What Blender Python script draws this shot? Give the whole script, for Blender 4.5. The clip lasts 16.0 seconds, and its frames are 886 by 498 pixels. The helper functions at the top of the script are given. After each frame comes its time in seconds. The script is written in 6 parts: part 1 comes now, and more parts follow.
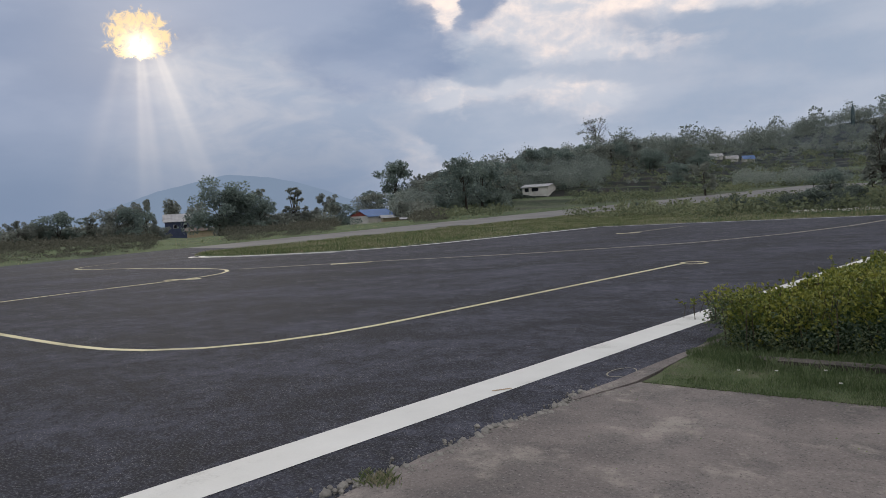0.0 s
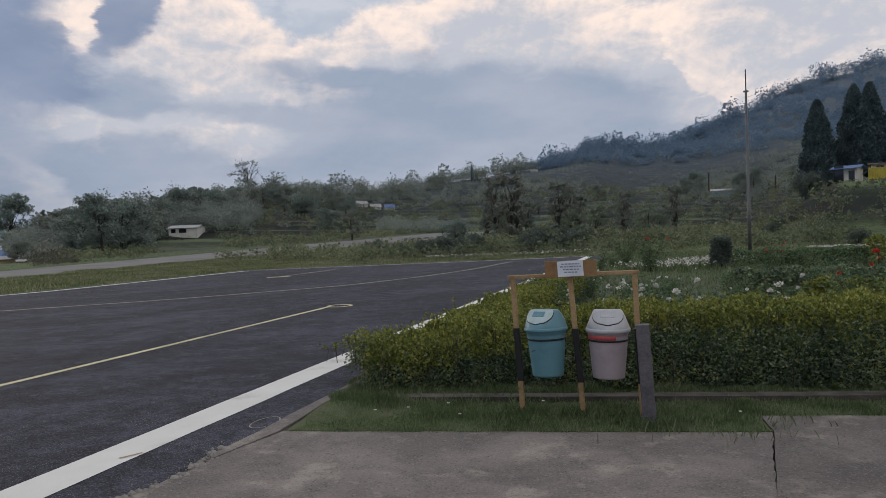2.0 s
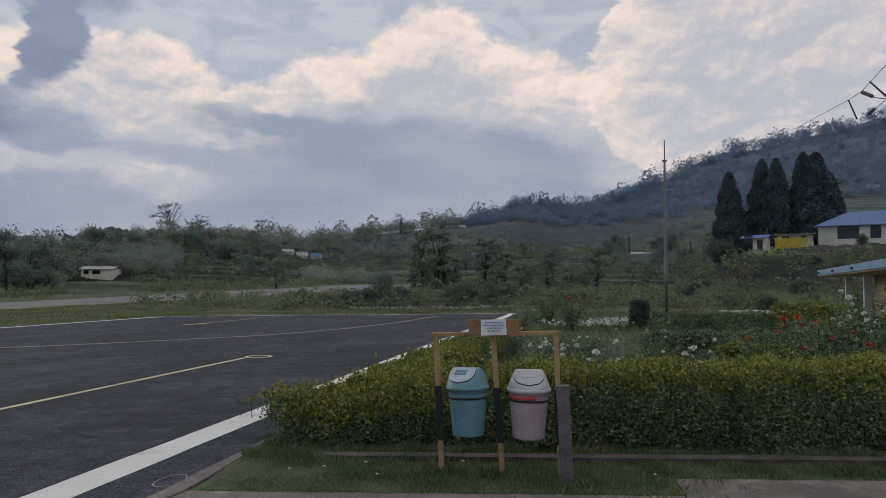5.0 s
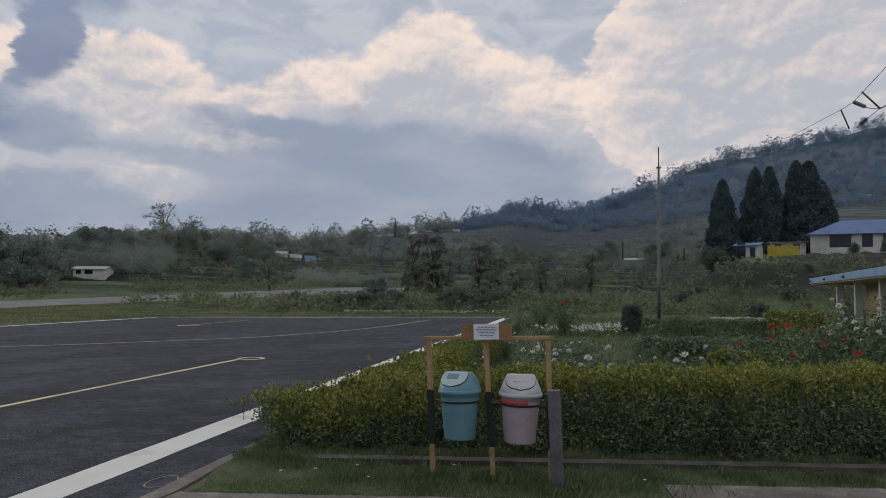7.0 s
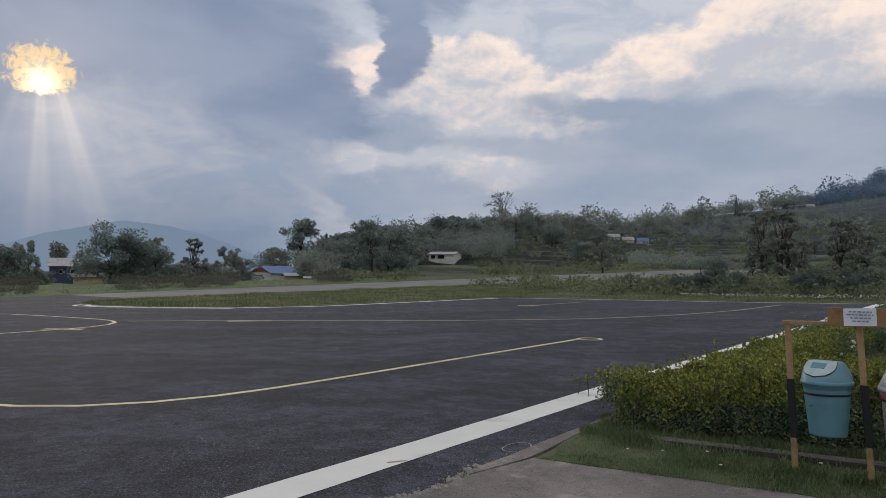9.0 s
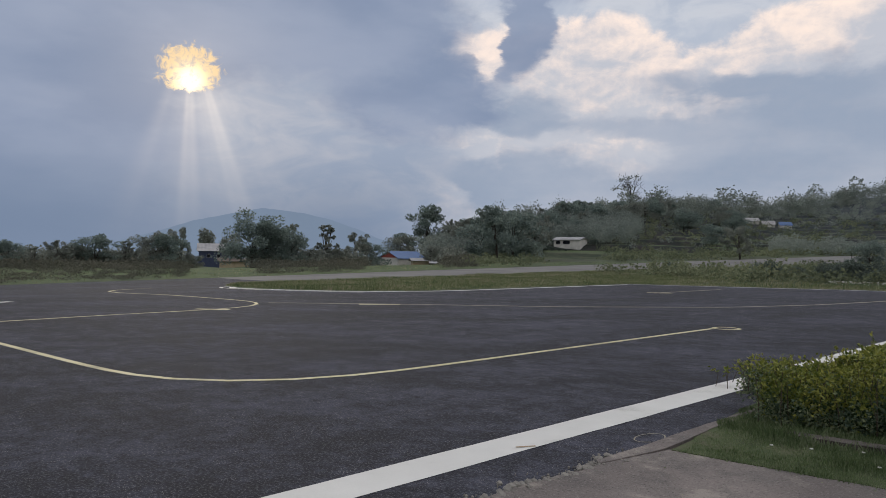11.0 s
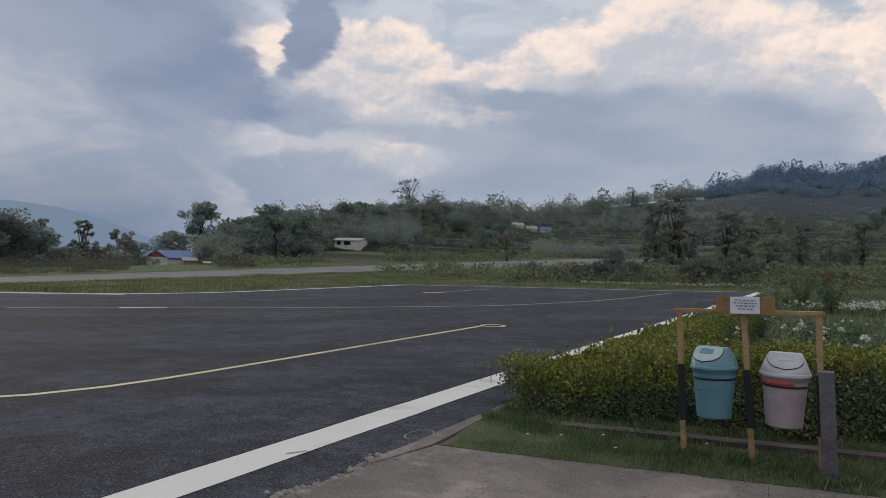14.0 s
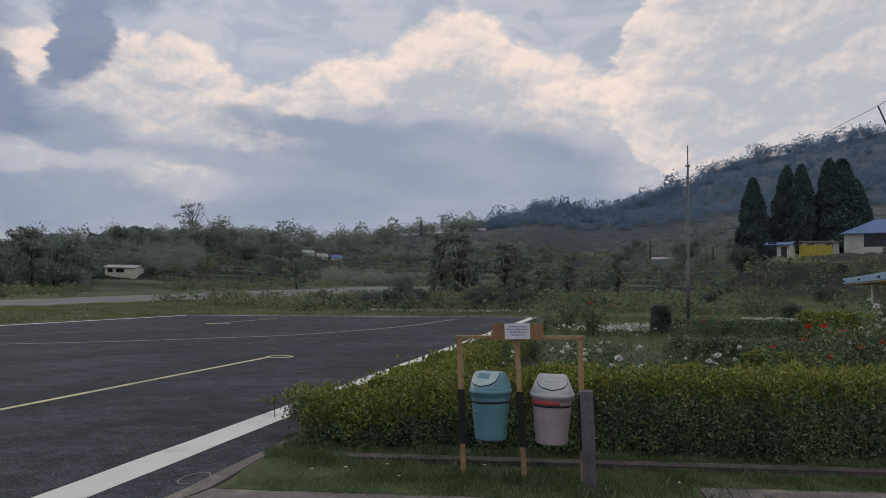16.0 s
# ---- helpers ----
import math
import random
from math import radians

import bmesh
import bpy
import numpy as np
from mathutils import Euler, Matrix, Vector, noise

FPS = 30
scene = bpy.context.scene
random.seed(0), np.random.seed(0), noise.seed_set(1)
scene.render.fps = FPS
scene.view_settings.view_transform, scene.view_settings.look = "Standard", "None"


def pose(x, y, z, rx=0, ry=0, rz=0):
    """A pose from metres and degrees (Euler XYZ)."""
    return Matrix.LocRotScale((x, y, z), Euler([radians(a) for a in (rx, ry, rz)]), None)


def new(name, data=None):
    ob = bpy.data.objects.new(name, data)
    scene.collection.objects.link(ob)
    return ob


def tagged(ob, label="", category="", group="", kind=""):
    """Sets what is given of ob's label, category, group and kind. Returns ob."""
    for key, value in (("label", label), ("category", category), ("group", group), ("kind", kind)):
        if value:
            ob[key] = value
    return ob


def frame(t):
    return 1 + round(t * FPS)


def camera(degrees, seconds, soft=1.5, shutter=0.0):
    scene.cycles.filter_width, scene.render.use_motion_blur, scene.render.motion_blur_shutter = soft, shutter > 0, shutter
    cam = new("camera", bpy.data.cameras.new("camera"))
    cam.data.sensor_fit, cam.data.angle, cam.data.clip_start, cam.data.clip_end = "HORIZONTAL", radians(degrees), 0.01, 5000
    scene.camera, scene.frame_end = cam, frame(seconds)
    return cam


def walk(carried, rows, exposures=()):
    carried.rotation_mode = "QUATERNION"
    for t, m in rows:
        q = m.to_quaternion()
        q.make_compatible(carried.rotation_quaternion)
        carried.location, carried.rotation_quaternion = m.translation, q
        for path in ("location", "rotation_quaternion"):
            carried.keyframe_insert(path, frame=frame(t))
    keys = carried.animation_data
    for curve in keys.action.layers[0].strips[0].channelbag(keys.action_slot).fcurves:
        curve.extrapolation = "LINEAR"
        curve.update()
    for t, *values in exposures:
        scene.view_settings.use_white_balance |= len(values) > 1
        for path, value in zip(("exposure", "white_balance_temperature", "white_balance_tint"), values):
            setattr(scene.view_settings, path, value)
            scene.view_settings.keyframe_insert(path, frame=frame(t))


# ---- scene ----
cam = camera(63.8, 16.0, soft=0.8)
PATH = [
    (0.0, pose(-0.016, -0.055, 1.507, 86.65, 2.94, 44.10)),
    (0.5, pose(0.007, -0.013, 1.511, 86.73, 2.56, 39.02)),
    (1.0, pose(0.030, -0.015, 1.525, 87.44, 2.61, 29.96)),
    (1.5, pose(0.022, 0.005, 1.532, 88.43, 2.23, 21.65)),
    (2.0, pose(0.024, 0.033, 1.536, 88.92, 1.94, 16.66)),
    (2.5, pose(0.034, 0.042, 1.543, 89.98, 1.46, 13.27)),
    (3.0, pose(0.034, 0.053, 1.552, 91.53, 1.05, 12.19)),
    (3.5, pose(0.030, 0.062, 1.554, 92.26, 0.62, 11.50)),
    (4.0, pose(0.029, 0.064, 1.553, 92.60, 0.42, 11.27)),
    (4.5, pose(0.030, 0.061, 1.556, 92.87, 0.12, 11.03)),
    (7.0, pose(0.040, 0.023, 1.561, 93.39, -0.83, 10.25)),
    (7.5, pose(0.021, 0.015, 1.549, 93.15, -0.95, 13.22)),
    (8.0, pose(0.008, -0.009, 1.540, 92.66, -1.08, 21.55)),
    (8.5, pose(-0.001, -0.044, 1.538, 92.14, -0.87, 29.68)),
    (9.0, pose(-0.007, -0.072, 1.541, 91.66, -0.68, 36.53)),
    (9.5, pose(-0.014, -0.094, 1.541, 91.19, -0.63, 41.27)),
    (10.0, pose(-0.040, -0.093, 1.536, 90.75, -0.80, 44.04)),
    (12.5, pose(-0.040, -0.078, 1.542, 90.25, -0.83, 47.19)),
    (13.0, pose(-0.049, -0.054, 1.538, 90.25, -0.90, 45.50)),
    (13.5, pose(-0.049, -0.014, 1.533, 90.36, -1.06, 38.17)),
    (14.0, pose(-0.037, -0.000, 1.542, 90.72, -1.27, 29.01)),
    (14.5, pose(-0.017, 0.027, 1.550, 91.07, -1.07, 21.78)),
    (15.0, pose(-0.010, 0.039, 1.549, 91.49, -1.07, 16.54)),
    (15.5, pose(-0.005, 0.039, 1.556, 92.13, -0.99, 13.57)),
    (16.0, pose(-0.008, 0.045, 1.559, 93.29, -0.99, 12.30)),
]
walk(cam, PATH, exposures=((0.0, 0.18), (1.5, 0.08), (3.5, -0.08), (7.0, -0.14), (8.5, -0.05), (10.0, 0.02), (12.5, 0.02), (14.5, -0.05), (16.0, -0.13)))

# ---------------------------------------------------------------- world, sun, exposure
SUN_AZ, SUN_EL = radians(-66.3), radians(13.3)


class Nodes:
    """Short hand for building node trees."""

    def __init__(self, tree):
        self.t = tree
        tree.nodes.clear()

    def n(self, kind, **props):
        node = self.t.nodes.new(kind)
        for k, v in props.items():
            if k == "op":
                node.operation = v
            elif k == "dt":
                node.data_type = v
            elif k == "bt":
                node.blend_type = v
        return node

    def put(self, sock, v):
        if isinstance(v, bpy.types.NodeSocket):
            self.t.links.new(v, sock)
        elif isinstance(v, (tuple, list)) and len(v) == 3 and sock.type == "RGBA":
            sock.default_value = (*v, 1)
        else:
            sock.default_value = v

    def m(self, op, a, b=0.0, c=0.0, clamp=False):
        node = self.n("ShaderNodeMath", op=op)
        node.use_clamp = clamp
        for i, v in enumerate((a, b, c)):
            self.put(node.inputs[i], v)
        return node.outputs[0]

    def mix(self, fac, a, b, bt="MIX"):
        node = self.n("ShaderNodeMix", dt="RGBA", bt=bt)
        node.clamp_factor = True
        self.put(node.inputs[0], fac)
        self.put(node.inputs[6], a)
        self.put(node.inputs[7], b)
        return node.outputs[2]

    def noise(self, vec, scale, detail=4, rough=0.55, distort=0.0):
        node = self.n("ShaderNodeTexNoise")
        if vec is not None:
            self.put(node.inputs["Vector"], vec)
        node.inputs["Scale"].default_value = scale
        node.inputs["Detail"].default_value = detail
        node.inputs["Roughness"].default_value = rough
        node.inputs["Distortion"].default_value = distort
        return node.outputs["Fac"]

    def smooth(self, v, lo, hi, out0=0.0, out1=1.0):
        node = self.n("ShaderNodeMapRange")
        node.interpolation_type = "SMOOTHSTEP"
        for i, x in enumerate((v, lo, hi, out0, out1)):
            self.put(node.inputs[i], x)
        return node.outputs[0]

    def xyz(self, x, y, z=0.0):
        node = self.n("ShaderNodeCombineXYZ")
        for i, v in enumerate((x, y, z)):
            self.put(node.inputs[i], v)
        return node.outputs[0]

    def sep(self, v):
        node = self.n("ShaderNodeSeparateXYZ")
        self.put(node.inputs[0], v)
        return node.outputs


# tops of the sunlit heaped clouds: bearing and height in degrees
HEAP_TOP = ((-90, 15), (-60, 16.5), (-44, 17.5), (-38.8, 17.8), (-34.7, 18.7), (-31.5, 18.0), (-28, 15.6), (-25.1, 15.7), (-22.6, 17.9), (-17.2, 18.6), (-15.4, 20.6), (-11.2, 22.6),
            (-8.4, 20.9), (-3.8, 18.4), (0.5, 17.2), (4, 19.0), (12, 24), (40, 24))
# soft grey layer in front of the heaps: bearing, height, half widths, strength
VEIL = ((-12, 9.3, 13.5, 3.6, 1.0), (-26.5, 12.9, 4.5, 1.0, 0.55), (-31.5, 10.0, 6.0, 1.3, 0.6), (-40.6, 11.2, 3.6, 1.6, 0.75), (-24, 5.4, 27, 3.0, 0.85), (-33, 7.4, 3.6, 1.6, -0.48), (-41, 6.3, 4.0, 2.2, 0.35),
        (-18, 13.0, 7, 1.6, 0.28), (-43.4, 8.4, 1.2, 1.8, -0.45), (-46.5, 4.6, 2.6, 1.2, -0.55))
# dark clouds nearest to the eye
DARK = ((-57.5, 17.5, 12, 4.6, 1.0), (-50.0, 11.0, 7.0, 2.4, 0.62), (-45.0, 13.0, 4.6, 2.4, 0.6), (-40.3, 17.6, 2.0, 3.4, 0.95), (-38.2, 21.0, 4.5, 1.9, 0.7), (-80, 9.0, 15, 12, 1.0), (-43.0, 15.8, 1.1, 2.2, -0.9), (-60, 9.5, 5, 3.6, -0.35))


def blobs(k, az, el, rows):
    """A sum of soft patches at given bearings and heights."""
    total = None
    for a0, e0, sa, se, share in rows:
        da = k.m("DIVIDE", k.m("SUBTRACT", az, a0), sa)
        de = k.m("DIVIDE", k.m("SUBTRACT", el, e0), se)
        q = k.m("ADD", k.m("MULTIPLY", da, da), k.m("MULTIPLY", de, de))
        q = k.m("MULTIPLY", k.m("EXPONENT", k.m("MULTIPLY", k.m("MULTIPLY", q, q), -0.7)), share)
        total = q if total is None else k.m("ADD", total, q)
    return total


def billow(k, az, el, size, detail=4.0):
    """Cauliflower relief: rounded cells within cells."""
    cell = k.n("ShaderNodeTexVoronoi")
    cell.feature = "SMOOTH_F1"
    cell.normalize = True
    for name, v in (("Smoothness", 0.25), ("Scale", size), ("Detail", detail), ("Roughness", 0.55), ("Lacunarity", 2.3)):
        cell.inputs[name].default_value = v
    k.put(cell.inputs["Vector"], k.xyz(az, k.m("MULTIPLY", el, 1.25), 3.0))
    return k.m("SUBTRACT", 0.45, cell.outputs["Distance"])


def build_world():
    world = bpy.data.worlds.new("sky")
    scene.world = world
    world.use_nodes = True
    k = Nodes(world.node_tree)
    coord = k.n("ShaderNodeTexCoord").outputs["Generated"]
    x, y, z = k.sep(coord)
    az = k.m("MULTIPLY", k.m("ARCTAN2", x, y), 57.29578)
    el = k.m("MULTIPLY", k.m("ARCSINE", z), 57.29578)
    wv = k.m("MULTIPLY_ADD", k.noise(k.xyz(k.m("MULTIPLY", az, 0.16), k.m("MULTIPLY", el, 0.32)), 1.0, 5, 0.55), 7.0, -3.5)
    wv2 = k.m("MULTIPLY_ADD", k.noise(k.xyz(k.m("MULTIPLY", az, 0.16), k.m("MULTIPLY", el, 0.32), 9.0), 1.0, 5, 0.55), 4.0, -2.0)
    az2, el2 = k.m("ADD", az, wv), k.m("ADD", el, wv2)
    broad = k.noise(k.xyz(k.m("MULTIPLY", az, 0.06), k.m("MULTIPLY", el, 0.16), 7.0), 1.3, 5, 0.5)
    wisp = k.noise(k.xyz(k.m("MULTIPLY", az, 0.11), k.m("MULTIPLY", el, 0.24), 3.0), 1.8, 7, 0.55, 0.6)
    fine = k.noise(k.xyz(k.m("MULTIPLY", az, 0.4), k.m("MULTIPLY", el, 0.7), 5.0), 1.0, 6, 0.6, 0.8)
    # heaped clouds in the sun, which stands to the west: the relief's west and upper sides are lit
    jx = k.m("ADD", az, k.m("MULTIPLY", wv, 0.35))
    jy = k.m("ADD", el, k.m("MULTIPLY", wv2, 0.35))
    b0 = billow(k, jx, jy, 0.34)
    b1 = billow(k, k.m("SUBTRACT", jx, 0.30), k.m("ADD", jy, 0.42), 0.34)
    lit = k.m("MULTIPLY", k.m("SUBTRACT", b0, b1), 1.5)
    ramp = k.n("ShaderNodeValToRGB")
    k.put(ramp.inputs[0], k.m("DIVIDE", k.m("ADD", az, 90.0), 130.0))
    e = ramp.color_ramp.elements
    for n, (a0, e0) in enumerate(HEAP_TOP):
        stop = e[n] if n < 1 else (e[len(e) - 1] if n == len(HEAP_TOP) - 1 else e.new((a0 + 90) / 130))
        stop.position = (a0 + 90) / 130
        stop.color = (e0 / 45, e0 / 45, e0 / 45, 1)
    depth = k.m("SUBTRACT", k.m("MULTIPLY", ramp.outputs[0], 45.0), el)
    depth = k.m("ADD", depth, k.m("ADD", k.m("MULTIPLY", b0, 3.4), k.m("MULTIPLY_ADD", fine, 2.0, -1.5)))
    heap = k.smooth(depth, -0.4, 0.9)
    # a second heap farther east, its steep west side lit
    east = k.m("SUBTRACT", el, 16.0)
    east = k.m("SUBTRACT", k.m("SUBTRACT", az, 0.4), k.m("MULTIPLY", k.m("MULTIPLY", east, east), 0.08))
    east = k.m("ADD", east, k.m("ADD", k.m("MULTIPLY", b0, 3.6), k.m("MULTIPLY_ADD", fine, 3.0, -2.0)))
    sky = k.n("ShaderNodeTexSky")
    sky.sky_type, sky.sun_disc = "NISHITA", False
    sky.sun_elevation, sky.sun_rotation, sky.altitude = SUN_EL, SUN_AZ, 1400
    clear = k.mix(0.30, (0.60, 0.65, 0.76), k.mix(1.0, sky.outputs[0], (0.05, 0.05, 0.05), "MULTIPLY"))
    clear = k.mix(k.smooth(wisp, 0.36, 0.66, 0.0, 0.6), clear, (0.68, 0.69, 0.73))

    def heaped(dep, lo, hi):
        tone = k.m("ADD", k.m("ADD", lit, k.smooth(dep, lo, hi, 0.62, 0.12)), k.m("MULTIPLY_ADD", wisp, 1.5, -0.68))
        return k.mix(k.smooth(tone, 0.0, 1.0), (0.53, 0.55, 0.615), (1.04, 0.86, 0.755))

    cloud = k.mix(heap, clear, heaped(depth, 0.2, 6.0))
    cloud = k.mix(k.m("MULTIPLY", k.smooth(east, -0.2, 0.6), 0.85), cloud, heaped(east, 0.2, 7.0))
    # the grey layer
    veil = k.m("ADD", blobs(k, az2, el2, VEIL), k.m("MULTIPLY_ADD", wisp, 1.2, -0.62))
    grey = k.mix(k.smooth(broad, 0.35, 0.65), (0.295, 0.36, 0.475), (0.395, 0.44, 0.535))
    cloud = k.mix(k.smooth(veil, 0.02, 0.75, 0.0, 0.93), cloud, grey)
    # west of the heaps the layer closes
    close = k.m("MULTIPLY", k.smooth(k.m("ADD", az, k.m("MULTIPLY", wv, 1.2)), -42.5, -48.5), k.smooth(veil, -0.95, -0.45))
    lav = k.mix(k.smooth(wisp, 0.34, 0.68), (0.315, 0.375, 0.49), (0.43, 0.46, 0.54))
    cloud = k.mix(k.m("MULTIPLY", close, 0.95), cloud, lav)
    # dark clouds in front
    dark = k.m("ADD", blobs(k, az2, el2, DARK), k.m("ADD", k.m("MULTIPLY_ADD", wisp, 0.9, -0.45), k.m("MULTIPLY_ADD", fine, 0.5, -0.25)))
    slate = k.mix(k.smooth(broad, 0.30, 0.70), (0.215, 0.275, 0.405), (0.295, 0.35, 0.475))
    cloud = k.mix(k.smooth(dark, 0.12, 0.85, 0.0, 0.95), cloud, slate)
    # the deck is thinner and brighter overhead
    cloud = k.mix(k.smooth(el, 24, 50), cloud, (0.80, 0.81, 0.85))
    # mist in the valley
    cloud = k.mix(k.m("MULTIPLY", k.smooth(el, 10, 1), k.smooth(az, -38, -56, 0.0, 0.85)), cloud, (0.170, 0.230, 0.340))
    # the sun behind a hole in the clouds, and the shafts below it
    da, de = k.m("SUBTRACT", az, math.degrees(SUN_AZ)), k.m("SUBTRACT", el, math.degrees(SUN_EL))
    grit = k.noise(k.xyz(k.m("MULTIPLY", az, 0.3), k.m("MULTIPLY", el, 0.3), 1.0), 4.2, 7, 0.7, 0.9)
    rr = k.m("SQRT", k.m("ADD", k.m("MULTIPLY", k.m("MULTIPLY", da, da), 0.75), k.m("MULTIPLY", de, de)))
    hole = k.smooth(k.m("ADD", rr, k.m("ADD", k.m("MULTIPLY_ADD", grit, 3.4, -1.7), k.smooth(de, -0.9, -2.2, 0.0, 1.2))), 2.15, 1.35)
    hole = k.m("MULTIPLY", hole, k.smooth(grit, 0.64, 0.44, 0.45, 1.0))
    core = k.m("EXPONENT", k.m("MULTIPLY", k.m("ADD", k.m("MULTIPLY", da, da), k.m("POWER", k.m("ADD", de, 0.7), 2.0)), -1.0))
    gold = k.mix(core, (0.98, 0.72, 0.42), (2.4, 1.95, 1.25))
    ang = k.m("ARCTAN2", da, k.m("SUBTRACT", 3.0, de))
    fan = k.noise(k.xyz(k.m("MULTIPLY", ang, 4.2), 0.3, 4.0), 1.0, 2, 0.6)
    shaft = k.m("MULTIPLY", k.smooth(fan, 0.36, 0.70, 0.30, 1.0), k.smooth(k.m("ABSOLUTE", k.m("SUBTRACT", ang, 0.10)), 0.60, 0.10))
    shaft = k.m("MULTIPLY", shaft, k.m("MULTIPLY", k.smooth(de, 0.5, -1.5), k.smooth(de, -16, -0.5)))
    glow = k.m("EXPONENT", k.m("MULTIPLY", rr, -0.22))
    add = k.mix(k.m("ADD", k.m("MULTIPLY", shaft, 0.50), k.m("MULTIPLY", glow, 0.30), clamp=True), (0, 0, 0), (0.64, 0.50, 0.33))
    cloud = k.mix(1.0, cloud, add, "ADD")
    cloud = k.mix(hole, cloud, gold)
    bg = k.n("ShaderNodeBackground")
    k.put(bg.inputs[0], cloud)
    bg.inputs[1].default_value = 1.0
    out = k.n("ShaderNodeOutputWorld")
    k.t.links.new(bg.outputs[0], out.inputs[0])


build_world()
sun_data = bpy.data.lights.new("sun", "SUN")
sun_data.energy, sun_data.angle, sun_data.color = 0.5, radians(14), (1.0, 0.86, 0.68)
sun = new("sun", sun_data)
sun_dir = Vector((math.sin(SUN_AZ) * math.cos(SUN_EL), math.cos(SUN_AZ) * math.cos(SUN_EL), math.sin(SUN_EL)))
sun.matrix_world = Matrix.Translation(sun_dir * 200) @ sun_dir.to_track_quat("Z", "Y").to_matrix().to_4x4()

# ---------------------------------------------------------------- materials


def material(name, colors, scale=6.0, fine=60.0, rough=0.8, bump=0.25, metal=0.0, vary=0.0, island=False, mapping="Object", spec=0.35, trans=0.0, fine_amount=0.5):
    """Two scales of variation between the given colours, with fine relief."""
    mat = bpy.data.materials.new(name)
    mat.use_nodes = True
    k = Nodes(mat.node_tree)
    coord = k.n("ShaderNodeTexCoord").outputs[mapping]
    big = k.noise(coord, scale, 5, 0.6)
    small = k.noise(coord, fine, 3, 0.65)
    f = k.m("ADD", k.m("MULTIPLY", k.m("SUBTRACT", big, 0.5), 2.2), k.m("MULTIPLY", k.m("SUBTRACT", small, 0.5), 2.2 * fine_amount))
    if vary:
        if island:
            r = k.n("ShaderNodeNewGeometry").outputs["Random Per Island"]
        else:
            r = k.n("ShaderNodeObjectInfo").outputs["Random"]
        f = k.m("ADD", f, k.m("MULTIPLY", k.m("SUBTRACT", r, 0.5), vary))
    f = k.m("ADD", f, 0.5, clamp=True)
    ramp = k.n("ShaderNodeValToRGB")
    k.put(ramp.inputs[0], f)
    e = ramp.color_ramp.elements
    e[0].color, e[1].color = (*colors[0], 1), (*colors[-1], 1)
    for i, c in enumerate(colors[1:-1], 1):
        e.new(i / (len(colors) - 1)).color = (*c, 1)
    b = k.n("ShaderNodeBsdfPrincipled")
    k.put(b.inputs["Base Color"], ramp.outputs[0])
    b.inputs["Metallic"].default_value = metal
    k.put(b.inputs["Roughness"], k.smooth(small, 0.2, 0.8, max(0.05, rough - 0.1), min(1, rough + 0.1)))
    b.inputs["Specular IOR Level"].default_value = spec
    if bump:
        bn = k.n("ShaderNodeBump")
        bn.inputs["Strength"].default_value = bump
        bn.inputs["Distance"].default_value = 0.02
        k.put(bn.inputs["Height"], small)
        k.put(b.inputs["Normal"], bn.outputs[0])
    out = k.n("ShaderNodeOutputMaterial")
    surf = b.outputs[0]
    if trans:
        tr = k.n("ShaderNodeBsdfTranslucent")
        k.put(tr.inputs[0], ramp.outputs[0])
        mx = k.n("ShaderNodeMixShader")
        mx.inputs[0].default_value = trans
        k.t.links.new(surf, mx.inputs[1])
        k.t.links.new(tr.outputs[0], mx.inputs[2])
        surf = mx.outputs[0]
    k.t.links.new(surf, out.inputs[0])
    return mat


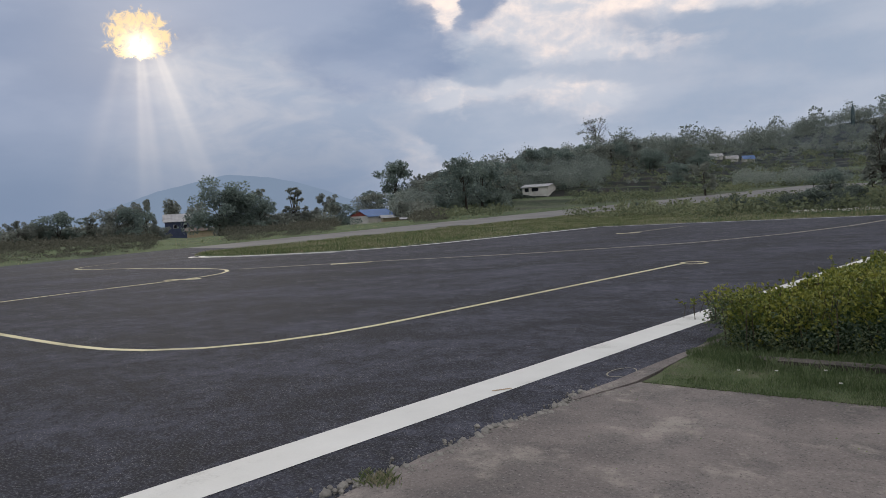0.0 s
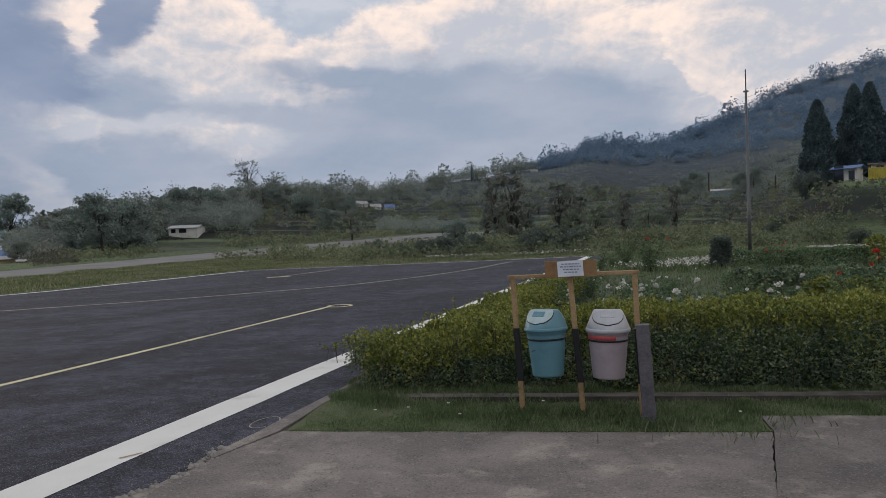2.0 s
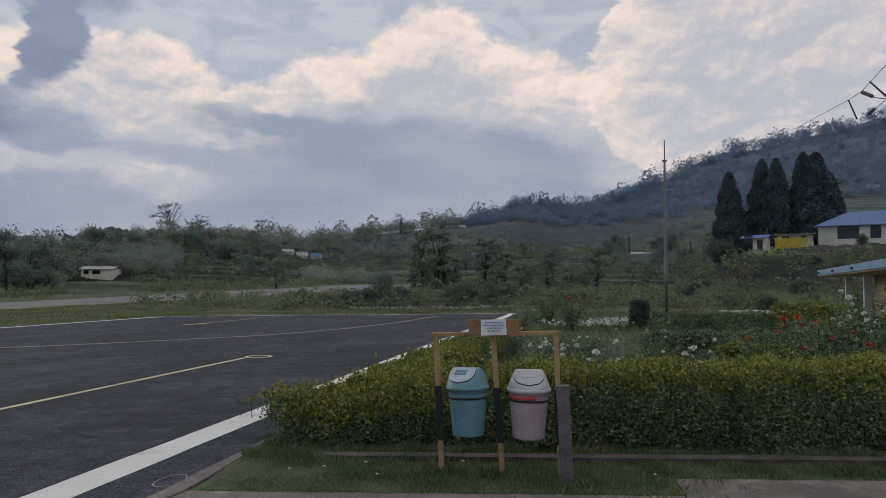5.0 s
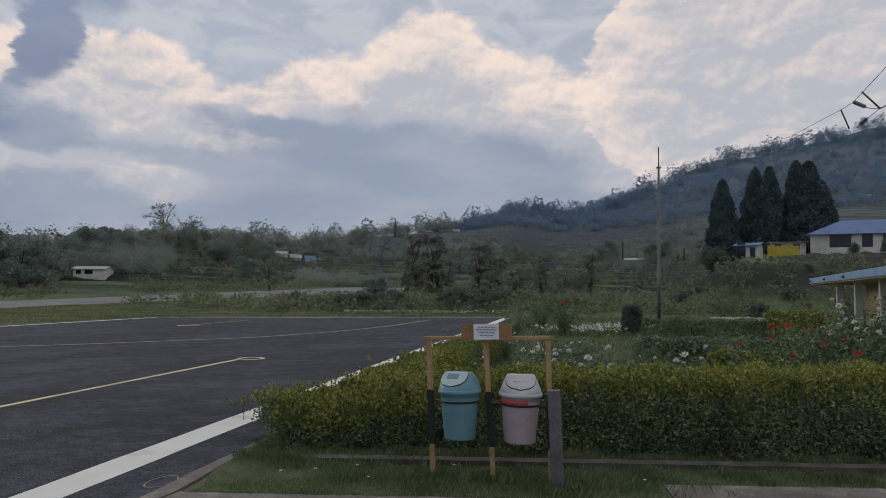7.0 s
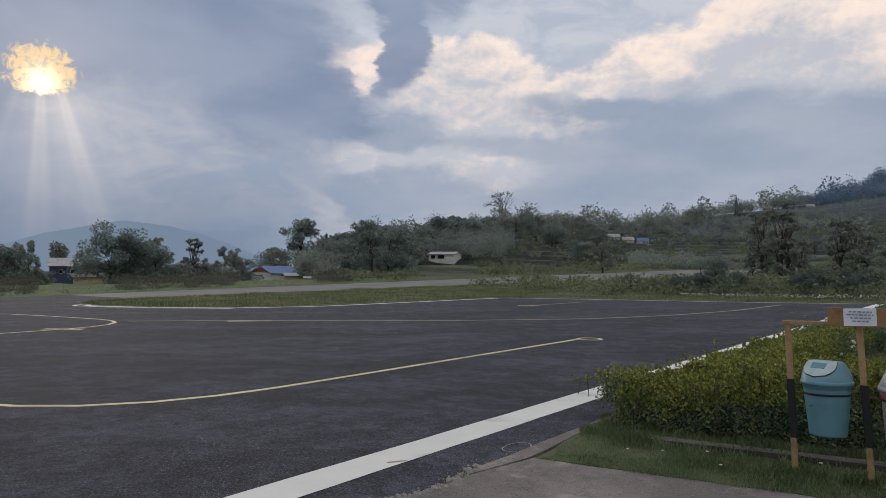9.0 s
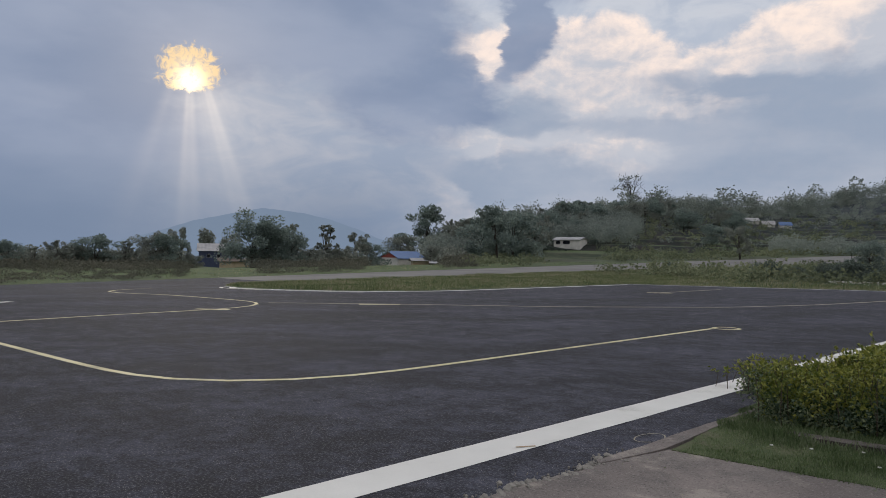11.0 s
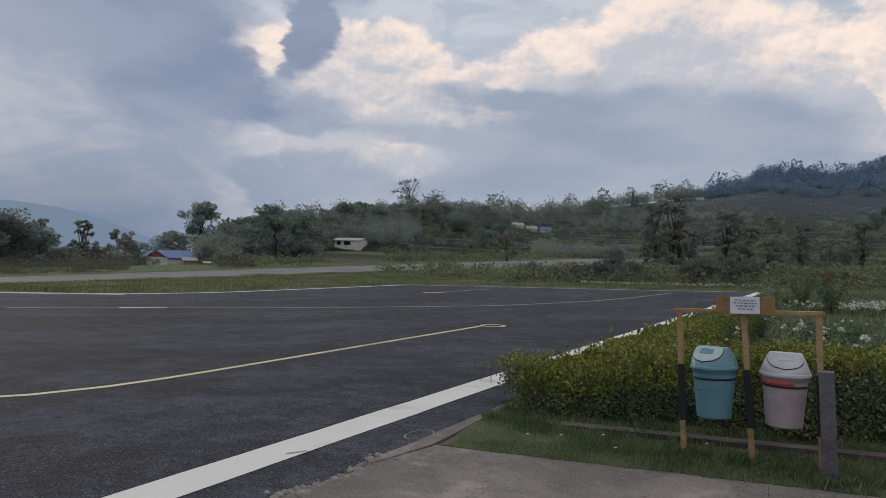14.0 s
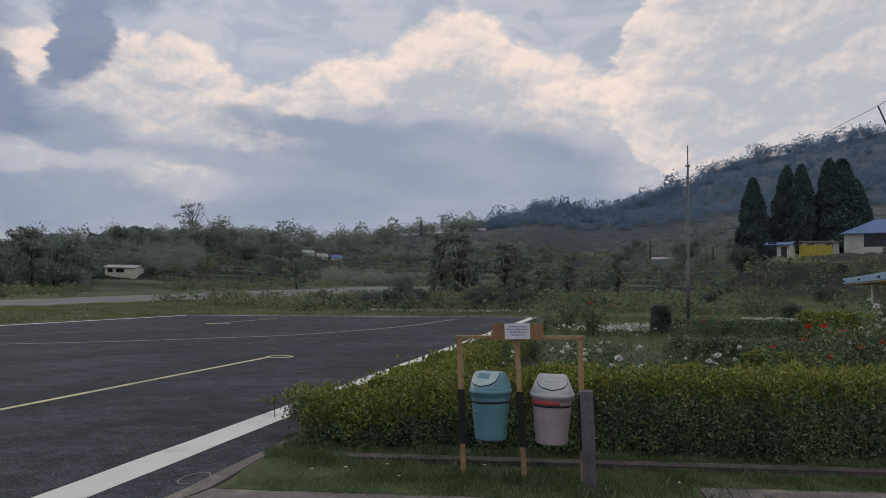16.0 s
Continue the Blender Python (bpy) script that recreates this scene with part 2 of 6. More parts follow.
def asphalt_material():
    mat = bpy.data.materials.new("asphalt")
    mat.use_nodes = True
    k = Nodes(mat.node_tree)
    p = k.n("ShaderNodeTexCoord").outputs["Object"]
    x, y, z = k.sep(p)
    broad = k.noise(k.xyz(k.m("MULTIPLY", k.m("ADD", x, y), 0.12), k.m("MULTIPLY", k.m("SUBTRACT", y, x), 0.35)), 1.0, 6, 0.65)
    lanes = k.noise(k.xyz(k.m("MULTIPLY", x, 0.9), k.m("MULTIPLY", y, 0.12), 5.0), 1.0, 4, 0.6)
    mid = k.noise(p, 2.2, 5, 0.65)
    grain = k.noise(p, 48, 4, 0.8)
    chips = k.n("ShaderNodeTexVoronoi")
    k.put(chips.inputs["Vector"], p)
    chips.inputs["Scale"].default_value = 55
    f = k.m("ADD", k.m("MULTIPLY", broad, 0.62), k.m("ADD", k.m("MULTIPLY", lanes, 0.30), k.m("MULTIPLY", mid, 0.46)))
    mottle = k.noise(k.xyz(k.m("MULTIPLY", x, 1.0), k.m("MULTIPLY", y, 1.0), 8.0), 9.0, 6, 0.78)
    f = k.m("ADD", f, k.m("MULTIPLY", k.m("SUBTRACT", mottle, 0.5), 0.75))
    col = k.mix(k.smooth(f, 0.56, 0.90), (0.0135, 0.0142, 0.0200), (0.068, 0.070, 0.096))
    col = k.mix(k.smooth(grain, 0.50, 0.68, 0.0, 0.75), col, (0.165, 0.168, 0.182))
    col = k.mix(k.smooth(grain, 0.47, 0.32, 0.0, 0.8), col, (0.012, 0.012, 0.013))
    # pale stones worn bare
    col = k.mix(k.m("MULTIPLY", k.smooth(chips.outputs["Distance"], 0.22, 0.12), k.smooth(mid, 0.44, 0.60)), col, (0.30, 0.295, 0.29))
    b = k.n("ShaderNodeBsdfPrincipled")
    k.put(b.inputs["Base Color"], col)
    k.put(b.inputs["Roughness"], k.smooth(f, 0.4, 0.85, 0.80, 0.95))
    b.inputs["Specular IOR Level"].default_value = 0.18
    bn = k.n("ShaderNodeBump")
    bn.inputs["Strength"].default_value, bn.inputs["Distance"].default_value = 0.6, 0.012
    k.put(bn.inputs["Height"], grain)
    k.put(b.inputs["Normal"], bn.outputs[0])
    k.t.links.new(b.outputs[0], k.n("ShaderNodeOutputMaterial").inputs[0])
    return mat


def runway_material():
    return material("pale_runway_asphalt", [(0.105, 0.102, 0.105), (0.155, 0.15, 0.148), (0.20, 0.195, 0.185)], 0.25, 3.0, 0.9, 0.2)


def concrete_material(name, tint):
    """Old screed: pale worn patches, grey grime, grit that shows through."""
    mat = bpy.data.materials.new(name)
    mat.use_nodes = True
    k = Nodes(mat.node_tree)
    p = k.n("ShaderNodeTexCoord").outputs["Object"]
    broad = k.noise(p, 0.8, 6, 0.62, 0.4)
    grime = k.noise(p, 2.6, 9, 0.74, 0.2)
    patch = k.noise(p, 2.0, 8, 0.68, 0.15)
    grain = k.noise(p, 55, 4, 0.75)
    pit = k.n("ShaderNodeTexVoronoi")
    k.put(pit.inputs["Vector"], p)
    pit.inputs["Scale"].default_value = 26
    def c(r, g, b):
        return (r * tint, g * tint, b * tint)

    col = k.mix(k.smooth(broad, 0.36, 0.66), c(0.140, 0.121, 0.115), c(0.230, 0.198, 0.184))
    col = k.mix(k.smooth(grime, 0.44, 0.66, 0, 0.55), col, c(0.098, 0.092, 0.090))
    col = k.mix(k.smooth(patch, 0.52, 0.66, 0, 0.55), col, c(0.37, 0.33, 0.285))
    col = k.mix(k.smooth(grain, 0.53, 0.72, 0, 0.55), col, c(0.36, 0.34, 0.31))
    col = k.mix(k.smooth(grain, 0.46, 0.30, 0, 0.75), col, c(0.052, 0.048, 0.045))
    col = k.mix(k.m("MULTIPLY", k.smooth(pit.outputs["Distance"], 0.20, 0.10), k.smooth(grime, 0.46, 0.56, 0, 0.8)), col, c(0.05, 0.046, 0.042))
    b = k.n("ShaderNodeBsdfPrincipled")
    k.put(b.inputs["Base Color"], col)
    b.inputs["Roughness"].default_value = 0.9
    b.inputs["Specular IOR Level"].default_value = 0.25
    bn = k.n("ShaderNodeBump")
    bn.inputs["Strength"].default_value, bn.inputs["Distance"].default_value = 0.6, 0.02
    k.put(bn.inputs["Height"], k.m("ADD", k.m("MULTIPLY", grime, 0.5), k.m("MULTIPLY", grain, 0.6)))
    k.put(b.inputs["Normal"], bn.outputs[0])
    k.t.links.new(b.outputs[0], k.n("ShaderNodeOutputMaterial").inputs[0])
    return mat


def hillside_material():
    mat = bpy.data.materials.new("hillside")
    mat.use_nodes = True
    k = Nodes(mat.node_tree)
    p = k.n("ShaderNodeTexCoord").outputs["Object"]
    x, y, z = k.sep(p)
    field = k.noise(k.xyz(k.m("MULTIPLY", x, 0.016), k.m("MULTIPLY", y, 0.016), k.m("MULTIPLY", z, 0.10)), 1.0, 5, 0.6)
    scrub = k.noise(p, 0.22, 6, 0.7)
    fine = k.noise(p, 3.0, 4, 0.7)
    near = k.noise(p, 22.0, 3, 0.7)
    col = k.mix(k.smooth(field, 0.38, 0.62), (0.105, 0.108, 0.076), (0.130, 0.172, 0.076))
    col = k.mix(k.smooth(scrub, 0.46, 0.62, 0, 0.75), col, (0.056, 0.070, 0.046))
    col = k.mix(k.smooth(scrub, 0.42, 0.30, 0, 0.5), col, (0.075, 0.060, 0.042))
    col = k.mix(k.smooth(fine, 0.40, 0.65, 0.45, 0.0), col, (0.022, 0.032, 0.012))
    col = k.mix(k.smooth(near, 0.5, 0.75, 0.0, 0.35), col, (0.07, 0.095, 0.03))
    # steep terrace risers show bare earth, and some treads dry stubble
    col = k.mix(k.m("MULTIPLY", k.smooth(field, 0.58, 0.66, 0, 0.6), k.smooth(z, 4.0, 8.0)), col, (0.125, 0.115, 0.078))
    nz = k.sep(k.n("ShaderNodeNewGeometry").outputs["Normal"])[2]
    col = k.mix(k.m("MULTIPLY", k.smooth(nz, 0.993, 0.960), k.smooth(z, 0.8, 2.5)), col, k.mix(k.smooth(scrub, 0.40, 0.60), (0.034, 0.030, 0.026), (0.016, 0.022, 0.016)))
    # air haze painted into the ground colour, bluer with distance
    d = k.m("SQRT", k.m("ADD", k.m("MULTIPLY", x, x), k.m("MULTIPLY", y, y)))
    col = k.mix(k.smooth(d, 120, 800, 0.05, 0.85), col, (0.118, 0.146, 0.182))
    b = k.n("ShaderNodeBsdfPrincipled")
    k.put(b.inputs["Base Color"], col)
    b.inputs["Roughness"].default_value = 0.95
    b.inputs["Specular IOR Level"].default_value = 0.1
    bn = k.n("ShaderNodeBump")
    bn.inputs["Strength"].default_value, bn.inputs["Distance"].default_value = 0.5, 0.3
    k.put(bn.inputs["Height"], k.m("ADD", scrub, k.m("MULTIPLY", fine, 0.2)))
    k.put(b.inputs["Normal"], bn.outputs[0])
    k.t.links.new(b.outputs[0], k.n("ShaderNodeOutputMaterial").inputs[0])
    return mat


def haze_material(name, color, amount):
    """Distance seen through air: a plain pale backdrop with faint folds, its haze put in as glow."""
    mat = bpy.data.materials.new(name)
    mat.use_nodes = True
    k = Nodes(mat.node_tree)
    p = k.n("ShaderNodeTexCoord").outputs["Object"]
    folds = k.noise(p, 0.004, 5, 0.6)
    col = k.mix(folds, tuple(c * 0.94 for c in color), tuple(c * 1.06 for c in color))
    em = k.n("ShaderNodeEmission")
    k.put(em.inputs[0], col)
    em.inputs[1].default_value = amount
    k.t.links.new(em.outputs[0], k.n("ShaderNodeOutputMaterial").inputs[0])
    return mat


RUNWAY = runway_material()
ASPHALT, HILLSIDE = asphalt_material(), hillside_material()
CONCRETE, CONCRETE_DARK = concrete_material("weathered_concrete", 1.0), concrete_material("grimy_concrete", 0.85)
# both glow in the colour of hazy air, unlit by sun or sky
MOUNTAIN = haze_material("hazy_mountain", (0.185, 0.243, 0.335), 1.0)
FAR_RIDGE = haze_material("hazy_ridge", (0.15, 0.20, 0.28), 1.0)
PAINT_WHITE = material("white_road_paint", [(0.42, 0.41, 0.38), (0.62, 0.61, 0.58), (0.66, 0.65, 0.62), (0.70, 0.69, 0.66)], 1.2, 60, 0.7, 0.3, fine_amount=0.25)
PAINT_YELLOW = material("yellow_road_paint", [(0.285, 0.2619, 0.174), (0.589, 0.5335, 0.319), (0.646, 0.5917, 0.3915)], 1.2, 40, 0.7, 0.3)
PAINT_FADED = material("faded_road_paint", [(0.13, 0.12, 0.11), (0.27, 0.25, 0.19), (0.36, 0.34, 0.26)], 1.4, 30, 0.8, 0.2)
KERB = material("mossy_kerb_concrete", [(0.0328, 0.0314, 0.0248), (0.0788, 0.0694, 0.0588), (0.1247, 0.1086, 0.099)], 5, 50, 0.9, 0.5)
STONE_GRIT = material("pale_grit", [(0.16, 0.15, 0.135), (0.30, 0.28, 0.25)], 9, 60, 0.9, 0.3)
SOIL = material("lawn_soil", [(0.0378, 0.051, 0.021), (0.0608, 0.0829, 0.03), (0.1013, 0.0956, 0.06)], 3, 40, 0.95, 0.5)
GRASS = material("grass_blade", [(0.0836, 0.1233, 0.0507), (0.1421, 0.1976, 0.0845), (0.2507, 0.2799, 0.1692)], 2.5, 12, 0.6, 0, vary=1.0, island=True, trans=0.25)
DRY_GRASS = material("dry_grass_blade", [(0.095, 0.1325, 0.0526), (0.19, 0.228, 0.1051), (0.3801, 0.3384, 0.2312)], 0.4, 6, 0.7, 0, vary=1.0, island=True, trans=0.2)
HEDGE_LOW = material("hedge_leaf_green", [(0.0653, 0.103, 0.0701), (0.1305, 0.1814, 0.1102), (0.2506, 0.2884, 0.1505)], 1.8, 20, 0.5, 0, vary=1.1, island=True, trans=0.3)
HEDGE_TOP = material("hedge_leaf_yellow", [(0.0998, 0.1356, 0.0281), (0.1996, 0.221, 0.0437), (0.3266, 0.3264, 0.0702)], 1.6, 20, 0.5, 0, vary=1.1, island=True, trans=0.25)
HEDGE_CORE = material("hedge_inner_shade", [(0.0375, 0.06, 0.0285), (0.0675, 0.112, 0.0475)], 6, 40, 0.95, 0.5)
TWIG = material("twig_bark", [(0.05, 0.038, 0.026), (0.12, 0.095, 0.07)], 8, 60, 0.9, 0.4)
ROSE_LEAF = material("rose_leaf", [(0.0491, 0.088, 0.0459), (0.1106, 0.1737, 0.0851), (0.2089, 0.2664, 0.131)], 1.5, 20, 0.55, 0, vary=1.0, island=True, trans=0.3)
PETAL_WHITE = material("white_petal", [(0.62, 0.60, 0.56), (0.82, 0.81, 0.79)], 9, 60, 0.6, 0.1, trans=0.2)
PETAL_RED = material("red_petal", [(0.504, 0.0333, 0.0269), (0.864, 0.0936, 0.0614)], 9, 60, 0.55, 0.1, trans=0.2)
PETAL_PINK = material("pink_petal", [(0.55, 0.20, 0.17), (0.72, 0.33, 0.28)], 9, 60, 0.6, 0.1, trans=0.2)
# distance haze is put into the next five leaf colours: paler, bluer
LEAF_A = material("hazed_leaf_dark", [(0.109, 0.1436, 0.1317), (0.1887, 0.2393, 0.2129), (0.3083, 0.3591, 0.3142)], 0.3, 3, 0.7, 0, vary=0.5, island=True, trans=0.4)
LEAF_B = material("hazed_leaf_grey_green", [(0.1481, 0.1679, 0.1503), (0.227, 0.2472, 0.2125), (0.3332, 0.3423, 0.2902)], 0.3, 3, 0.7, 0, vary=0.35, island=True, trans=0.4)
LEAF_C = material("hazed_conifer_needles", [(0.0394, 0.062, 0.0714), (0.0675, 0.1013, 0.1071), (0.107, 0.1462, 0.15)], 0.4, 3, 0.8, 0, vary=0.8, island=True)
LEAF_FAR = material("hazed_far_woodland", [(0.161, 0.1906, 0.1823), (0.23, 0.2645, 0.237), (0.322, 0.351, 0.2964)], 0.02, 0.4, 0.9, 0, vary=0.3, island=True, trans=0.45)
LEAF_HAZE = material("hazed_hill_woodland", [(0.1436, 0.2127, 0.3038), (0.1669, 0.2433, 0.3308), (0.1983, 0.2767, 0.3579)], 0.01, 0.2, 0.95, 0, vary=0.2, island=True, trans=0.45)
LEAF_PALE = material("pale_young_leaf", [(0.1559, 0.197, 0.1469), (0.2125, 0.2625, 0.1901), (0.2835, 0.3281, 0.2419)], 0.3, 3, 0.8, 0, vary=0.5, island=True, trans=0.4)
SCRUB = material("hillside_scrub", [(0.1004, 0.118, 0.078), (0.1583, 0.1824, 0.1084), (0.2413, 0.2592, 0.1517)], 0.05, 1.0, 0.9, 0, vary=0.5, island=True, trans=0.35)
# bush green with a little haze already in the colour
LEAF_D = material("dark_bush_leaf", [(0.06, 0.0792, 0.07), (0.1056, 0.132, 0.112), (0.162, 0.198, 0.1652)], 0.3, 3, 0.8, 0, vary=0.5, island=True, trans=0.35)
BRUSH = material("brown_brush", [(0.0723, 0.0765, 0.0595), (0.1148, 0.1152, 0.0892), (0.17, 0.1638, 0.1275)], 0.08, 1.5, 0.9, 0, vary=0.9, island=True, trans=0.35)
EARTH = material("dug_earth", [(0.0159, 0.0133, 0.0124), (0.0296, 0.0248, 0.0232), (0.0455, 0.039, 0.0368)], 0.6, 6, 0.95, 0.6)
BARK = material("tree_bark", [(0.03, 0.026, 0.022), (0.085, 0.075, 0.062)], 2, 20, 0.9, 0.5)
WOOD = material("raw_timber", [(0.20, 0.125, 0.062), (0.34, 0.225, 0.115), (0.42, 0.29, 0.16)], 6, 45, 0.75, 0.3, vary=0.3)
BOARD = material("brown_plywood", [(0.17, 0.092, 0.042), (0.26, 0.15, 0.07), (0.30, 0.18, 0.09)], 6, 30, 0.7, 0.25)
BLACK = material("black_rubber_wrap", [(0.010, 0.010, 0.011), (0.022, 0.022, 0.024)], 9, 60, 0.55, 0.2)
PLASTIC_BLUE = material("teal_plastic", [(0.0765, 0.1833, 0.2255), (0.1035, 0.234, 0.2829), (0.1215, 0.2613, 0.3116)], 4, 25, 0.42, 0.05, fine_amount=0.3, spec=0.5)
PLASTIC_PINK = material("pale_pink_plastic", [(0.2788, 0.23, 0.2474), (0.3485, 0.2962, 0.3171), (0.3903, 0.3346, 0.3555)], 4, 25, 0.45, 0.05, fine_amount=0.3, spec=0.5)
PLASTIC_GREY = material("pale_grey_plastic", [(0.3326, 0.3406, 0.3564), (0.4277, 0.4277, 0.4435), (0.4752, 0.4752, 0.491)], 5, 30, 0.42, 0.05, fine_amount=0.3, spec=0.5)
PLASTIC_PALE = material("pale_teal_plastic", [(0.2869, 0.3876, 0.4008), (0.3825, 0.4794, 0.4887), (0.4462, 0.5406, 0.5474)], 5, 30, 0.42, 0.05, fine_amount=0.3, spec=0.5)
RED_TAPE = material("red_tape", [(0.34, 0.05, 0.05), (0.50, 0.09, 0.085)], 6, 40, 0.5, 0.1)
POST_GREY = material("weathered_steel_post", [(0.0638, 0.06, 0.069), (0.1087, 0.1013, 0.1125), (0.15, 0.1387, 0.1462)], 5, 40, 0.65, 0.3)
PAPER = material("white_paper", [(0.62, 0.66, 0.72), (0.74, 0.77, 0.81)], 6, 40, 0.8, 0.05)
RUST_STAIN = material("brown_stain", [(0.286, 0.208, 0.13), (0.442, 0.338, 0.221)], 9, 60, 0.9, 0.2)
INK = material("faded_ink", [(0.16, 0.18, 0.26), (0.25, 0.27, 0.34)], 6, 40, 0.8, 0.0)
STEEL = material("galvanised_steel", [(0.08, 0.08, 0.084), (0.12, 0.124, 0.128), (0.16, 0.164, 0.168)], 0.8, 14, 0.5, 0.1, metal=0.3)
WALL_WHITE = material("whitewashed_wall", [(0.4148, 0.4026, 0.366), (0.5856, 0.5673, 0.5246), (0.6832, 0.6588, 0.61)], 0.7, 9, 0.85, 0.15)
WALL_CREAM = material("cream_wall", [(0.36, 0.29, 0.19), (0.48, 0.40, 0.27), (0.54, 0.46, 0.32)], 0.7, 9, 0.85, 0.15)
WALL_YELLOW = material("yellow_corrugated_sheet", [(0.32, 0.256, 0.036), (0.464, 0.376, 0.064), (0.496, 0.416, 0.096)], 0.9, 9, 0.7, 0.15)
WALL_BRICK = material("red_brick_gable", [(0.255, 0.065, 0.052), (0.42, 0.1105, 0.0845)], 2, 18, 0.85, 0.3)
WALL_DARK = material("dark_blue_boards", [(0.035, 0.045, 0.085), (0.06, 0.075, 0.13)], 2, 18, 0.8, 0.3)
ROOF_BLUE = material("blue_painted_sheet", [(0.0413, 0.0863, 0.2016), (0.06, 0.1275, 0.288), (0.0825, 0.15, 0.3168)], 0.8, 10, 0.5, 0.15, spec=0.5)
ROOF_PALE_BLUE = material("pale_blue_fascia", [(0.17, 0.27, 0.40), (0.24, 0.36, 0.52), (0.28, 0.41, 0.57)], 0.8, 14, 0.6, 0.15)
ROOF_GREY = material("grey_tin_roof", [(0.20, 0.19, 0.19), (0.32, 0.315, 0.32), (0.40, 0.39, 0.39)], 0.8, 10, 0.5, 0.2, metal=0.3)
ROOF_RUST = material("rusty_tin_roof", [(0.085, 0.062, 0.05), (0.15, 0.115, 0.095), (0.20, 0.16, 0.14)], 0.9, 10, 0.75, 0.2)
WINDOW_DARK = material("dark_window_glass", [(0.012, 0.014, 0.018), (0.025, 0.028, 0.034)], 1, 9, 0.12, 0.0, spec=0.6)
WIRE_DARK = material("dark_cable", [(0.03, 0.03, 0.033), (0.06, 0.06, 0.065)], 3, 20, 0.6, 0.0)

# ---------------------------------------------------------------- mesh helpers


def mesh_from(name, verts, faces, mat, smooth=False):
    me = bpy.data.meshes.new(name)
    me.from_pydata([tuple(v) for v in verts] if not isinstance(verts, np.ndarray) else verts.tolist(), [], faces if isinstance(faces, list) else faces.tolist())
    for mm in (mat if isinstance(mat, (list, tuple)) else [mat]):
        me.materials.append(mm)
    if smooth:
        me.shade_smooth()
    me.update()
    return me


def mesh_bm(name, bm, mat, smooth=False):
    me = bpy.data.meshes.new(name)
    bmesh.ops.recalc_face_normals(bm, faces=bm.faces[:])
    bm.to_mesh(me)
    bm.free()
    me.materials.append(mat)
    if smooth:
        me.shade_smooth()
    return me


def part(name, data, parent, m=None, label="", kind=""):
    """Links a mesh as one part under a thing."""
    ob = new(name, data)
    ob.parent = parent
    if m is not None:
        ob.matrix_basis = m
    return tagged(ob, label=label, kind=kind)


def thing(name, m, label, category, group="", kind=""):
    ob = new(name)
    ob.empty_display_size = 0.1
    ob.matrix_basis = m
    return tagged(ob, label, category, group, kind)


def box(bm, x0, y0, z0, x1, y1, z1, bevel=0.0):
    r = bmesh.ops.create_cube(bm, size=1.0, matrix=Matrix.LocRotScale(((x0 + x1) / 2, (y0 + y1) / 2, (z0 + z1) / 2), None, (x1 - x0, y1 - y0, z1 - z0)))
    if bevel:
        edges = list({e for v in r["verts"] for e in v.link_edges})
        bmesh.ops.bevel(bm, geom=edges, offset=bevel, segments=2, affect="EDGES", profile=0.6)
    return bm


def box_mesh(name, mat, *dims, bevel=0.0):
    return mesh_bm(name, box(bmesh.new(), *dims, bevel=bevel), mat)


def tube(verts, faces, path, radii, sides=6):
    """Appends a tapered tube along a path to the lists."""
    base = len(verts)
    for i, p in enumerate(path):
        p = Vector(p)
        d = Vector(path[min(i + 1, len(path) - 1)]) - Vector(path[max(i - 1, 0)])
        q = d.to_track_quat("Z", "Y")
        for s in range(sides):
            a = 2 * math.pi * s / sides
            verts.append(tuple(p + q @ Vector((math.cos(a) * radii[i], math.sin(a) * radii[i], 0))))
    for i in range(len(path) - 1):
        for s in range(sides):
            a, b = base + i * sides + s, base + i * sides + (s + 1) % sides
            faces.append((a, b, b + sides, a + sides))
    faces.append(tuple(base + (len(path) - 1) * sides + s for s in range(sides)))
    faces.append(tuple(base + s for s in reversed(range(sides))))


def leaves(rng, centers, size, flat=0.0, stretch=1.7, up=None):
    """Small folded leaf blades, four corners each, at the given places."""
    n = len(centers)
    d = rng.normal(size=(n, 3))
    d[:, 2] *= 1 - flat
    d /= np.linalg.norm(d, axis=1, keepdims=True) + 1e-9
    if up is not None:
        d = d * 0.8 + up
        d /= np.linalg.norm(d, axis=1, keepdims=True) + 1e-9
    s = np.cross(d, rng.normal(size=(n, 3)))
    s /= np.linalg.norm(s, axis=1, keepdims=True) + 1e-9
    nrm = np.cross(d, s)
    sz = size * rng.uniform(0.6, 1.35, (n, 1))
    c = np.asarray(centers)
    v = np.stack([c, c + d * sz * stretch * 0.45 + s * sz * 0.5 + nrm * sz * 0.14, c + d * sz * stretch, c + d * sz * stretch * 0.45 - s * sz * 0.5 + nrm * sz * 0.14], 1).reshape(-1, 3)
    return v, np.arange(n * 4).reshape(-1, 4)


